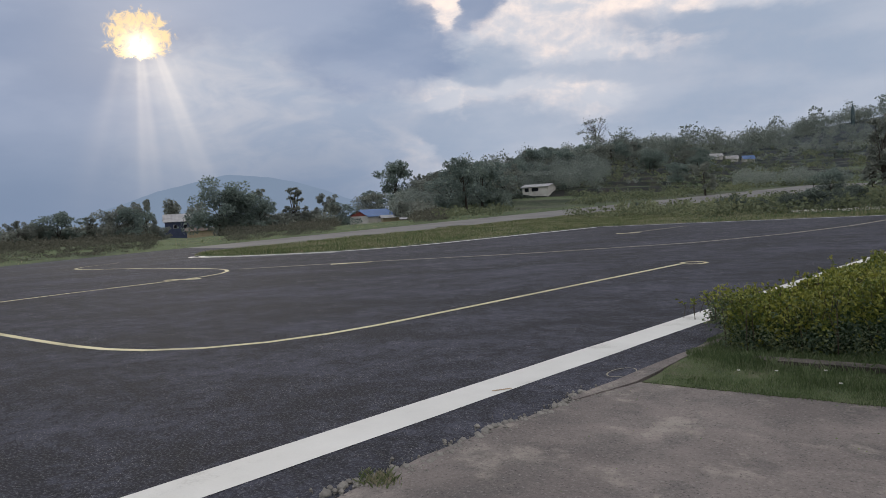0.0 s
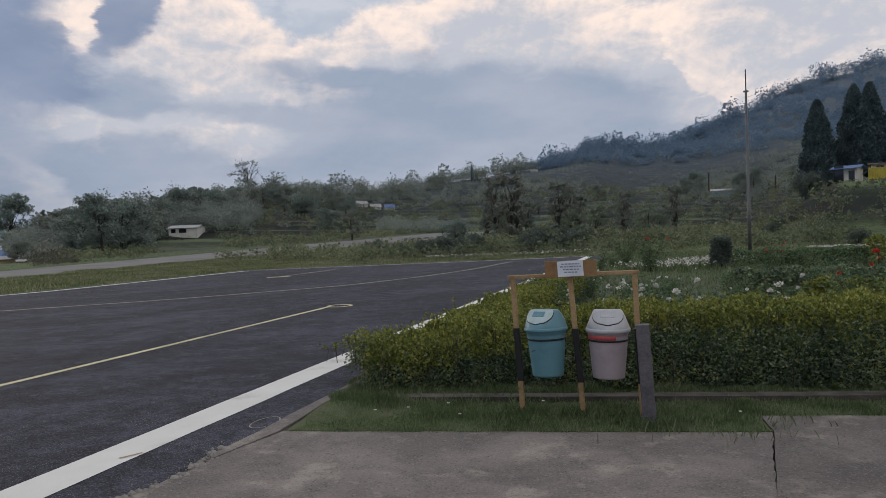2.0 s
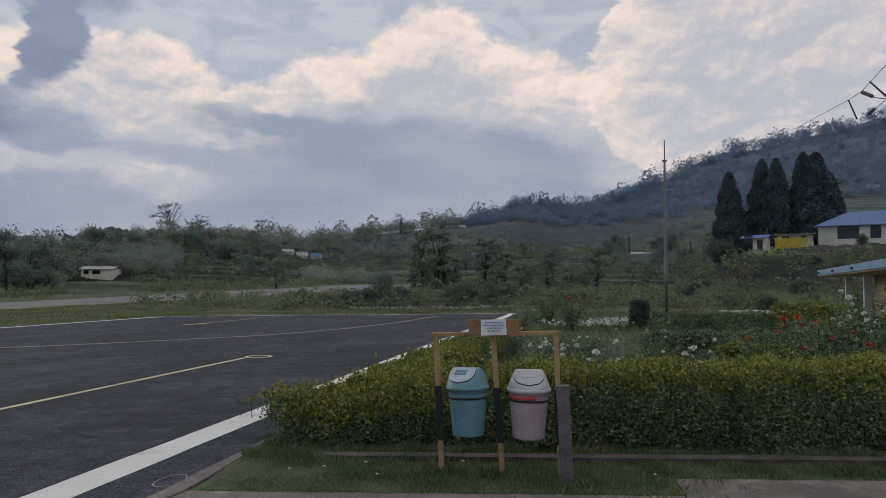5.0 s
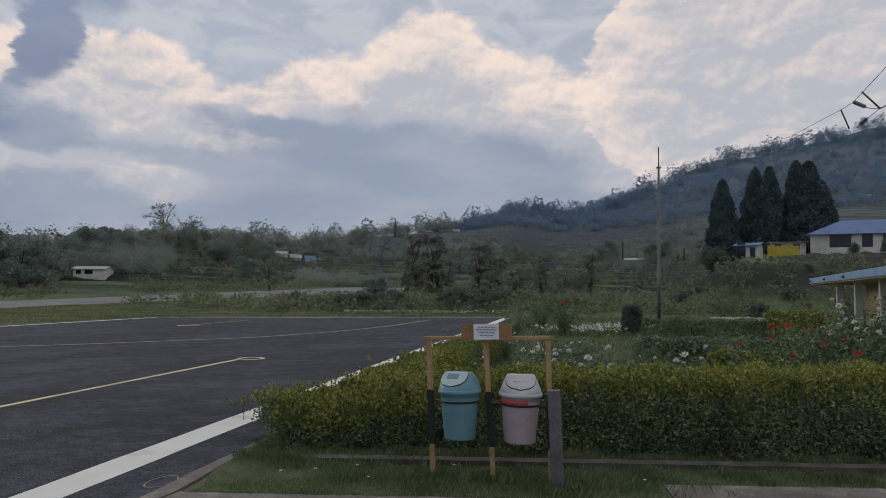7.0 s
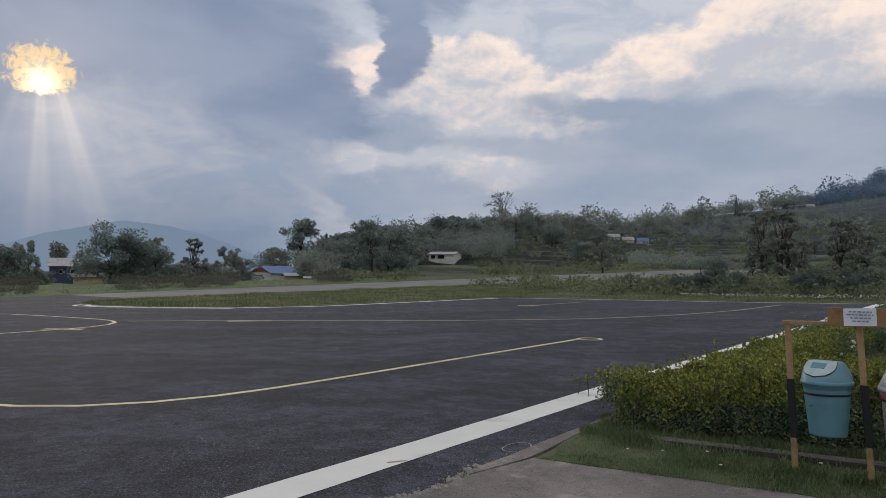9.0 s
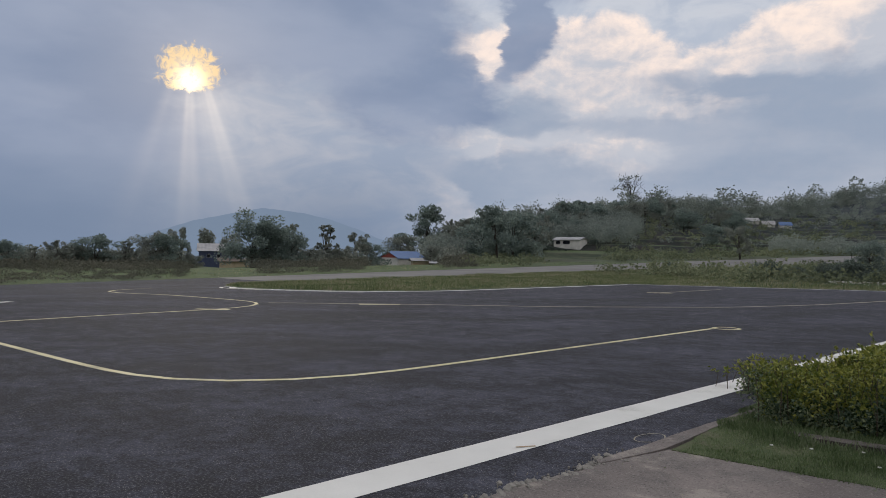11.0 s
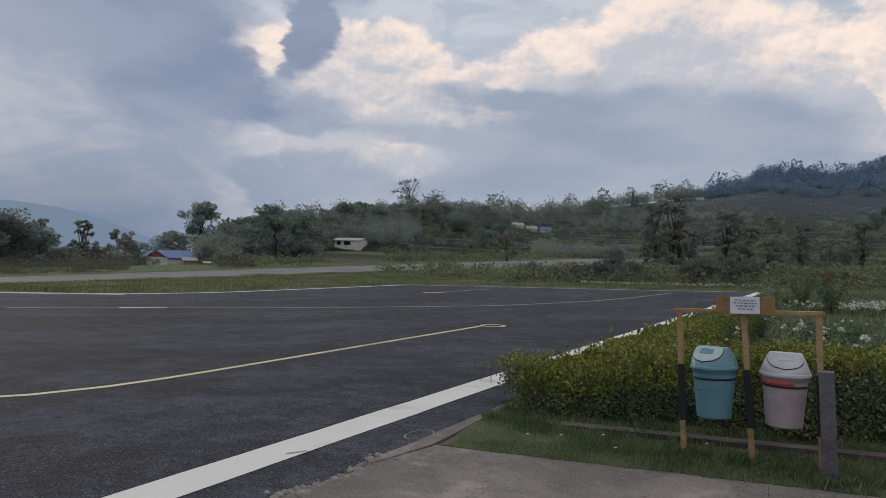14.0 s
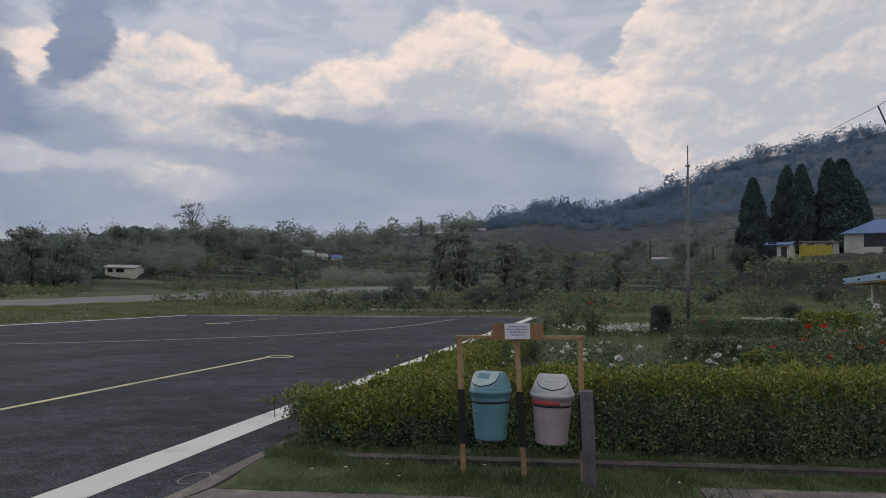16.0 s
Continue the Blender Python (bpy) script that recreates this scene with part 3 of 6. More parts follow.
def blades(rng, xy, z, height, width, lean=0.5):
    """Grass blades: one bent triangle pair each."""
    n = len(xy)
    a = rng.uniform(0, 2 * math.pi, n)
    h = height * rng.uniform(0.45, 1.25, n)
    w = width * rng.uniform(0.7, 1.3, n)
    bend = lean * h * rng.uniform(0.1, 1.0, n)
    b = np.stack([xy[:, 0], xy[:, 1], z], 1)
    side = np.stack([np.cos(a), np.sin(a), 0 * a], 1)
    fwd = np.stack([-np.sin(a), np.cos(a), 0 * a], 1)
    mid = b + fwd * (bend * 0.3)[:, None] + np.stack([0 * h, 0 * h, h * 0.6], 1)
    tip = b + fwd * bend[:, None] + np.stack([0 * h, 0 * h, h], 1)
    v = np.stack([b - side * w[:, None], b + side * w[:, None], mid + side * (w * 0.6)[:, None], tip, mid - side * (w * 0.6)[:, None]], 1).reshape(-1, 3)
    return v, np.arange(n * 5).reshape(-1, 5)


# ---------------------------------------------------------------- the lie of the land


def sstep(a, b, x):
    t = np.clip((np.asarray(x, float) - a) / (b - a), 0, 1)
    return t * t * (3 - 2 * t)


def curve(xs, table):
    return np.interp(xs, [p[0] for p in table], [p[1] for p in table])


def paved_level(x, y):
    """Apron and runway: flat by the garden, the runway climbs away."""
    return sstep(-23, -42, x) * 0.0195 * (np.clip(y, -40, 140) - 32)


CORNER = ((-34.6, 18.5), (-33, 16.6), (-31, 15.3), (-28, 14.7), (-26, 14.9), (-24, 15.8), (-22.6, 17.2), (-21.6, 19.6), (-21.45, 21.0))
FAR_EDGE = ((-21.4, 34.2), (-16, 37.2), (-10, 40.2), (-3.0, 44.3))


def paved_end(x):
    """How far north the paving reaches at a given x."""
    return np.where(x < -34.6, 300.0, np.where(x < -21.42, curve(x, CORNER), curve(x, FAR_EDGE)))


RIDGE = ((-180, -1), (-85, -1.4), (-60, -1.0), (-53, -1.0), (-49, -0.5), (-46.5, 0.8), (-43, 2.2), (-37, 3.0), (-31.8, 3.9), (-26, 3.7), (-20.5, 3.6), (-14, 4.4), (-8.7, 5.5),
         (-4.6, 6.7), (-1, 6.4), (3.4, 7.2), (7.2, 8.7), (9.3, 9.8), (16, 11.0), (24, 11.6), (60, 12), (110, 5), (180, -1))
RIDGE_R = ((-180, 120), (-60, 110), (-43, 190), (-32, 260), (-20, 380), (-8, 520), (4, 700), (12, 850), (30, 950), (180, 700))
FOOT_R = ((-180, 60), (-60, 62), (-40, 78), (-22, 70), (-10, 54), (0, 50), (12, 46), (40, 42), (180, 60))


def ground(x, y, detail=True):
    x, y = np.asarray(x, float), np.asarray(y, float)
    r = np.hypot(x, y) + 1e-6
    a = np.degrees(np.arctan2(x, y))
    foot, top = curve(a, FOOT_R), curve(a, RIDGE_R)
    e0 = np.degrees(np.arctan2(-1.55, foot))
    e1 = curve(a, RIDGE)
    s = np.clip(np.log(r / foot) / np.log(top / foot), 0, 1)
    el = e0 + (e1 - e0) * (0.10 * s + 0.90 * s ** 2.1)
    z = 1.55 + np.minimum(r, top) * np.tan(np.radians(el))
    z = np.where(r < foot, 0.0, z)
    z = z - np.clip(r - top, 0, None) * 0.28 * sstep(0, 60, r - top)
    # a terrace for the houses, and a bank up to it
    knoll = sstep(6, 13, a) * sstep(60, 40, a)
    z = z + knoll * 4.35 * sstep(48, 74, r) * sstep(300, 130, r)
    # a low rise behind the flower beds
    z = z + 0.9 * sstep(44, 60, y) * sstep(-24, -6, x) * sstep(120, 70, r)
    if detail:
        rough = sstep(foot * 0.95, foot * 1.5, r)
        z = z + rough * (0.35 * np.sin(x * 0.21 + np.sin(y * 0.13) * 2) * np.sin(y * 0.17 + x * 0.06) + 0.012 * r * np.sin(x * 0.031 + 1.0) * np.sin(y * 0.027 + 0.4) * 0.5)
        # field terraces
        step = 1.6
        wave = 0.5 * np.sin(x * 0.05 + y * 0.02) + 0.3 * np.sin(x * 0.13 - y * 0.07)
        q = (z + wave) / step
        zt = np.floor(q) * step + step * sstep(0.55, 1.0, q - np.floor(q)) - wave
        z = z + (zt - z) * rough * (1 - knoll) * 0.95 * sstep(760, 650, r) * sstep(0.6, 1.8, z)
    runway_side = sstep(-24, -34, x) * sstep(-75, -50, x) * sstep(260, 180, y)
    z = z * (1 - runway_side) + paved_level(np.maximum(x, -43), y) * runway_side
    z = np.maximum(z, -160)
    # sunk below the paving
    inside = sstep(-44.0, -43.2, x) * sstep(-3.12, -3.25, x) * sstep(0.25, -0.35, y - paved_end(x))
    yard = sstep(-3.5, -3.0, x) * sstep(8.2, 7.8, x) * sstep(7.4, 7.0, y)
    return z + 0.015 - 0.12 * np.maximum(inside, yard)


def gz(x, y):
    return float(ground(x, y))


def polar(az, r):
    """A place on the ground by its bearing (degrees) and distance."""
    x, y = r * math.sin(radians(az)), r * math.cos(radians(az))
    return x, y, gz(x, y)


def seat(az, el):
    """How far off the ground rises to a given angle at a bearing."""
    for r in np.geomspace(50, 1000, 400):
        z = float(ground(r * math.sin(radians(az)), r * math.cos(radians(az)), False))
        if math.degrees(math.atan2(z - 1.55, r)) >= el:
            return float(r)
    return 300.0


def build_ground():
    az = np.concatenate([np.arange(-180, -96, 6), np.arange(-96, 42, 0.35), np.arange(42, 180, 6)])
    r = np.concatenate([[0.0, 1, 2, 3], np.geomspace(4, 49, 80), np.geomspace(50, 760, 560), np.geomspace(790, 4800, 40)])
    A, Rr = np.meshgrid(np.radians(az), r, indexing="ij")
    X, Y = Rr * np.sin(A), Rr * np.cos(A)
    Z = ground(X, Y)
    v = np.stack([X, Y, Z], -1).reshape(-1, 3)
    na, nr = len(az), len(r)
    i, j = np.meshgrid(np.arange(na), np.arange(nr - 1), indexing="ij")
    i2 = (i + 1) % na
    f = np.stack([i * nr + j, i * nr + j + 1, i2 * nr + j + 1, i2 * nr + j], -1).reshape(-1, 4)
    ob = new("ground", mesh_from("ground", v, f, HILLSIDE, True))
    tagged(ob, "terraced green hillside and valley ground round the airfield", "ground", kind="structure")


build_ground()


def ridge_backdrop(name, az0, az1, dist, fn, mat, label):
    """A distant mountain as a solid ridge with a front slope and a back."""
    n = 160
    v, f = [], []
    for i in range(n):
        a = az0 + (az1 - az0) * i / (n - 1)
        h = dist * math.tan(radians(fn(a) + 0.05 * noise.noise((a * 1.3, 2.0, 0)) + 0.02 * noise.noise((a * 6, 5.0, 0)))) + 1.55
        for d, z in ((dist - 500, -170), (dist, h), (dist + 500, -170)):
            v.append((d * math.sin(radians(a)), d * math.cos(radians(a)), z))
    for i in range(n - 1):
        for j in range(2):
            f.append((i * 3 + j, i * 3 + j + 1, i * 3 + j + 4, i * 3 + j + 3))
    tagged(new(name, mesh_from(name, v, f, mat, True)), label, "mountain", kind="structure")


MOUNT = ((-100, -1.5), (-80, -1.0), (-72, 0.3), (-68, 1.5), (-66, 2.2), (-63.4, 2.8), (-60.8, 3.35), (-57.8, 3.05), (-55.5, 2.55), (-53.3, 1.8), (-51.5, 1.05), (-48, -0.2), (-44, -1.5))
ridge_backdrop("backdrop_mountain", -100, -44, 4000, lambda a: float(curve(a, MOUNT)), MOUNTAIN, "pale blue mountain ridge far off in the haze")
PEAK = ((-3, 5), (-1, 6.4), (1.5, 7.0), (3.2, 7.85), (5, 7.95), (7, 7.6), (10, 6))
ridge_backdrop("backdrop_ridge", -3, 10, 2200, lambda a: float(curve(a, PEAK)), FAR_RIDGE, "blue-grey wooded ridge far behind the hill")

# ---------------------------------------------------------------- paving and paint


def build_paving():
    xs = np.concatenate([np.linspace(-43, -34.61, 8), np.linspace(-34.6, -21.43, 40), [-21.4], np.linspace(-21, -3.05, 30)])
    v, f = [], []
    m = 60
    for x in xs:
        y1 = float(paved_end(x))
        ys = np.concatenate([np.linspace(-40, 14, 24), 14 + (y1 - 14) * np.linspace(0, 1, m - 24 + 1)[1:] ** 1.3])
        wob = 0.05 * noise.noise((x * 0.9, 3.0, 1.0))
        for k, y in enumerate(ys):
            yy = y + (wob if k == m - 1 else 0)
            xx = x + (0.035 * noise.noise((yy * 1.7, 9.0, 0)) + 0.02 * noise.noise((yy * 7, 1.0, 0)) if x > -3.1 else 0)
            v.append((xx, yy, float(paved_level(x, yy))))
    for i in range(len(xs) - 1):
        for j in range(m - 1):
            f.append((i * m + j, (i + 1) * m + j, (i + 1) * m + j + 1, i * m + j + 1))
    pale = [q for q in f if v[q[0]][0] < -34.5 and v[q[0]][1] > 17]
    dark = [q for q in f if not (v[q[0]][0] < -34.5 and v[q[0]][1] > 17)]
    tagged(new("pavement", mesh_from("pavement", v, dark, ASPHALT, True)), "worn dark asphalt apron of a small airfield", "asphalt", kind="structure")
    tagged(new("runway", mesh_from("runway", v, pale, RUNWAY, True)), "pale grey runway that climbs away from the apron", "runway", kind="structure")


build_paving()


def stripe(name, pts, width, mat, label, lift=0.004):
    """A painted line that lies on the paving, along a smoothed path."""
    dense = []
    for (xa, ya), (xb, yb) in zip(pts, pts[1:]):
        n = max(1, int(math.hypot(xb - xa, yb - ya) / 0.5))
        dense += [(xa + (xb - xa) * k / n, ya + (yb - ya) * k / n) for k in range(n)]
    dense.append(pts[-1])
    d = np.array(dense)
    for _ in range(2 if len(pts) > 2 else 0):
        d[1:-1] = (d[:-2] + 2 * d[1:-1] + d[2:]) / 4
    t = np.gradient(d, axis=0)
    t /= np.linalg.norm(t, axis=1, keepdims=True)
    nrm = np.stack([-t[:, 1], t[:, 0]], 1)
    v = []
    for k, (p, q) in enumerate(zip(d, nrm)):
        w = width / 2 * (1 + 0.06 * noise.noise((p[0] * 3, p[1] * 3, 0)))
        for s in (-1, 1):
            x, y = p + q * s * w
            v.append((x, y, float(paved_level(x, y)) + lift))
    f = [(2 * k, 2 * k + 1, 2 * k + 3, 2 * k + 2) for k in range(len(d) - 1)]
    me = mesh_from(name, v, f, mat)
    if me.polygons[0].normal.z < 0:
        me.flip_normals()
    tagged(new(name, me), label, "road marking", kind="structure")


stripe("line_apron_edge", [(-3.83, -20), (-3.83, 43.6)], 0.38, PAINT_WHITE, "broad white painted edge line along the apron")
stripe("line_lead_in", [(-30, -0.6), (-20, 1.5), (-13.65, 2.56), (-10.85, 2.86), (-9.45, 3.03), (-8.45, 3.27), (-7.76, 3.75), (-7.35, 4.43), (-7.18, 5.3), (-7.16, 6.6), (-7.16, 14.7)], 0.105, PAINT_YELLOW, "yellow painted parking lead-in line")
stripe("line_stop_ring", [(-6.98 + 0.27 * math.cos(t), 14.98 + 0.28 * math.sin(t)) for t in np.linspace(-2.2, 4.0, 22)], 0.09, PAINT_YELLOW, "small yellow ring at the end of the lead-in line", 0.006)
stripe("line_turn", [(-16.7, -10), (-16.8, 0), (-16.93, 3.2), (-17.29, 5.5), (-17.5, 8.4), (-17.9, 9.7), (-18.6, 10.35), (-19.8, 10.6), (-23.4, 9.9), (-26.2, 9.0), (-28.2, 9.2), (-30.0, 10.2), (-31.2, 12)], 0.105, PAINT_YELLOW, "yellow painted taxi line that curves towards the runway")
stripe("line_turn_mark", [(-17.9, 8.0), (-17.2, 8.6)], 0.25, PAINT_YELLOW, "short yellow mark across the taxi line")
stripe("line_cross", [(-18.9, 10.7), (-16.7, 13.3), (-13.0, 17.0), (-9.9, 21.4), (-8.6, 25.5), (-7.8, 30.5), (-7.5, 38)], 0.15, PAINT_FADED, "faded yellow guide line across the apron")
stripe("line_cross_mark", [(-17.0, 12.6), (-16.3, 13.6)], 0.28, PAINT_YELLOW, "short yellow mark on the guide line")
stripe("line_side", [(-21.0, 33.6), (-21.05, 21), (-21.3, 19.4), (-22.3, 16.9), (-24, 15.4), (-26, 14.5), (-28, 14.3), (-29.2, 14.6), (-29.6, 15.2)], 0.28, PAINT_WHITE, "white painted edge line round the grass island")
stripe("line_side_inner", [(-22.0, 16.55), (-24, 14.95), (-26, 14.1), (-28, 13.9), (-29.6, 14.3), (-30.2, 15.2)], 0.16, PAINT_WHITE, "second white line round the tip of the grass island")
stripe("line_far", [(-20.9, 33.9), (-16, 36.6), (-10, 39.6), (-4.1, 43.3)], 0.22, PAINT_WHITE, "white painted line along the far edge of the apron")
stripe("line_bay", [(-15.6, 27.2), (-15.6, 33)], 0.15, PAINT_FADED, "faded yellow bay line")
stripe("line_bay_mark", [(-15.9, 26.9), (-15.2, 27.6)], 0.35, PAINT_YELLOW, "short yellow mark at the end of the bay line")
stripe("line_hold", [(-23.6, 4.2), (-23.0, 3.0)], 0.3, PAINT_WHITE, "white painted hold mark")
stripe("line_hold_bar", [(-23.0, 4.9), (-22.4, 3.7)], 0.3, PAINT_WHITE, "white painted hold mark")

stripe("chalk_ring", [(-3.2 + 0.13 * math.cos(t) * 0.8, 5.35 + 0.13 * math.sin(t) * 1.5) for t in np.linspace(0.4, 5.6, 16)], 0.012, PAINT_FADED, "faint chalk ring on the asphalt")
stripe("line_stain", [(-3.74, 4.25), (-3.69, 4.33), (-3.66, 4.40)], 0.028, RUST_STAIN, "small brown stain on the white line", 0.007)

# the garden is laid out a little askew to the apron
GARDEN = Matrix.Translation((-2.87, 5.1, 0)) @ pose(0, 0, 0, 0, 0, 9.3)


def gpt(u, v, z=0.0):
    return GARDEN @ Vector((u, v, z))


def slab(name, outline, z0, z1, mat, label, category, wobble=0.0, kind="structure"):
    """A cast slab with a given outline, broken a little along its edges."""
    pts = []
    for (xa, ya), (xb, yb) in zip(outline, outline[1:] + outline[:1]):
        n = max(1, int(math.hypot(xb - xa, yb - ya) / 0.06)) if wobble else 1
        for k in range(n):
            x, y = xa + (xb - xa) * k / n, ya + (yb - ya) * k / n
            pts.append((x + wobble * (noise.noise((x * 4, y * 4, 1)) + 0.5 * noise.noise((x * 17, y * 17, 2))), y + wobble * (noise.noise((x * 4, y * 4, 3)) + 0.5 * noise.noise((x * 17, y * 17, 4)))))
    bm = bmesh.new()
    top = [bm.verts.new((x, y, z1)) for x, y in pts]
    low = [bm.verts.new((x, y, z0)) for x, y in pts]
    bm.faces.new(top)
    for i in range(len(pts)):
        j = (i + 1) % len(pts)
        bm.faces.new((top[i], low[i], low[j], top[j]))
    bmesh.ops.triangulate(bm, faces=[f for f in bm.faces if len(f.verts) > 4])
    return tagged(new(name, mesh_bm(name, bm, mat)), label, category, kind=kind)


def g2(*uv):
    return [tuple(gpt(u, v).xy) for u, v in uv]


slab("floor_yard", [(-3.03, -9), (-1.2, -9)] + g2((3.72, -0.02), (0.0, 0.0)) + [(-3.0, 4.5), (-3.08, 3.6), (-3.1, 2.9), (-3.02, 2.1), (-3.0, 1.0), (-3.05, -3)],
     -0.1, 0.014, CONCRETE, "stained and cracked grey concrete yard", "concrete", 0.022)
slab("floor_path", [(-1.19, -9), (6, -9)] + g2((7.0, 0.45), (3.76, 0.42), (3.735, 0.0)), -0.1, 0.024, CONCRETE_DARK, "worn brown-grey concrete path slab", "concrete", 0.01)
slab("kerb_strip", [(-3.08, 4.4), (-3.02, 4.35), (-2.90, 5.06), (-2.97, 6.0), (-3.0, 7.6), (-3.07, 7.6), (-3.08, 6.0), (-3.07, 5.0)], -0.1, 0.022, CONCRETE, "thin crumbling concrete strip at the edge of the asphalt", "kerb", 0.012)
slab("lawn", g2((0.02, -0.01), (3.735, -0.01), (3.75, 0.41), (7.0, 0.43), (7.0, 3.0), (0.3, 3.0), (0.06, 2.4)), -0.1, 0.018, SOIL, "short lawn strip in front of the hedge", "lawn", 0.02)
slab("kerb", g2((0.65, 0.93), (7.2, 0.93), (7.2, 1.08), (0.65, 1.08)), -0.05, 0.065, KERB, "low mossy concrete kerb at the foot of the hedge", "kerb", 0.008)
# ---------------------------------------------------------------- litter bins on their timber stand


def lathe(profile, sides=40, flute=0.0):
    bm = bmesh.new()
    rings = []
    for r, z in profile:
        rings.append([bm.verts.new((r * math.cos(2 * math.pi * s / sides) * (1 + flute * (s % 2)), r * math.sin(2 * math.pi * s / sides) * (1 + flute * (s % 2)), z)) for s in range(sides)])
    for a, b in zip(rings, rings[1:]):
        for s in range(sides):
            bm.faces.new((a[s], a[(s + 1) % sides], b[(s + 1) % sides], b[s]))
    bm.faces.new(rings[0][::-1])
    return bm, rings


def lid_point(a, t, off=0.0):
    """The swing lid: round at its rim, a rounded ridge at its top."""
    sx, sy = 0.172 + (0.108 - 0.172) * t, 0.172 + (0.050 - 0.172) * t ** 1.15
    c, s = math.cos(a), math.sin(a)
    p = 2 + 2.2 * t
    k = (abs(c) ** p + abs(s) ** p) ** (-1 / p)
    return Vector(((sx + off) * c * k, (sy + off) * s * k, 0.012 + 0.140 * (1 - (1 - t) ** 1.25) + off * 0.5))


def build_bin(name, m, body_mat, lid_mat, flap_mat, label, tape):
    b = thing(name, m, label, "litter bin", "bins on the stand")
    bm, rings = lathe([(0.118, 0.0), (0.126, 0.004), (0.128, 0.015), (0.157, 0.335), (0.157, 0.352), (0.163, 0.356), (0.163, 0.385)], 48, 0.004)
    part("body", mesh_bm("bin_body", bm, body_mat, True), b)
    bm, rings = lathe([(0.160, 0.372), (0.176, 0.374), (0.178, 0.383), (0.177, 0.398), (0.172, 0.404)], 48)
    bm.faces.new(rings[-1])
    part("rim", mesh_bm("bin_rim", bm, body_mat if tape is None else lid_mat, True), b)
    v, f = [], []
    na, nt = 56, 12
    for j in range(nt + 1):
        for i in range(na):
            v.append(lid_point(2 * math.pi * i / na, j / nt))
    for j in range(nt):
        for i in range(na):
            f.append((j * na + i, j * na + (i + 1) % na, (j + 1) * na + (i + 1) % na, (j + 1) * na + i))
    f.append(tuple(nt * na + i for i in range(na)))
    lid = part("lid", mesh_from("bin_lid", v, f, lid_mat, True), b, Matrix.Translation((0, 0, 0.392)))

    def panel(t0, t1, half, off, mat, pname, nm):
        vv, ff = [], []
        n, k = 16, 10
        for j in range(k + 1):
            t = t0 + (t1 - t0) * j / k
            w = half * math.sqrt(max(0.0, 1 - ((t1 - t) / (t1 - t0)) ** 2.4)) + 0.02
            for i in range(n + 1):
                vv.append(lid_point(-math.pi / 2 + w * (2 * i / n - 1), t, off))
        for j in range(k):
            for i in range(n):
                q = j * (n + 1) + i
                ff.append((q, q + 1, q + n + 2, q + n + 1))
        return part(pname, mesh_from(nm, vv, ff, mat, True), lid)

    panel(0.16, 0.99, 0.98, 0.0025, BLACK, "flap_gap", "bin_flap_gap")
    panel(0.20, 1.0, 0.92, 0.006, flap_mat, "flap", "bin_flap")
    bm = bmesh.new()
    box(bm, -0.055, -0.004, -0.026, 0.055, 0.004, 0.026, bevel=0.003)
    a, c = lid_point(-math.pi / 2, 0.52, 0.006), lid_point(-math.pi / 2, 0.90, 0.006)
    tilt = math.degrees(math.atan2(c.z - a.z, c.y - a.y))
    part("push_plate", mesh_bm("bin_push", bm, lid_mat), lid, Matrix.Translation((a + c) / 2) @ pose(0, 0, 0, tilt - 90 + 0, 0, 0))
    bm, rings = lathe([(0.1575, 0.300), (0.1605, 0.301), (0.1615, 0.314), (0.1590, 0.316)], 48)
    bmesh.ops.delete(bm, geom=[fc for fc in bm.faces if len(fc.verts) > 4], context="FACES_ONLY")
    part("strap", mesh_bm("bin_strap", bm, BLACK, True), b, label="black rubber strap")
    if tape:
        bm, rings = lathe([(0.1580, 0.318), (0.1600, 0.319), (0.1612, 0.350), (0.1590, 0.351)], 48)
        bmesh.ops.delete(bm, geom=[fc for fc in bm.faces if len(fc.verts) > 4 or fc.calc_center_median().x > 0.06], context="FACES")
        part("tape", mesh_bm("bin_tape", bm, RED_TAPE, True), b, label="faded red tape")
    else:
        v, f = [], []
        tube(v, f, [(-0.05, -0.151, 0.215), (-0.03, -0.152, 0.222), (-0.012, -0.1525, 0.226)], [0.0025, 0.003, 0.001], 5)
        part("scratch", mesh_from("bin_scratch", v, f, BLACK), b, label="dark scratch")
    return b


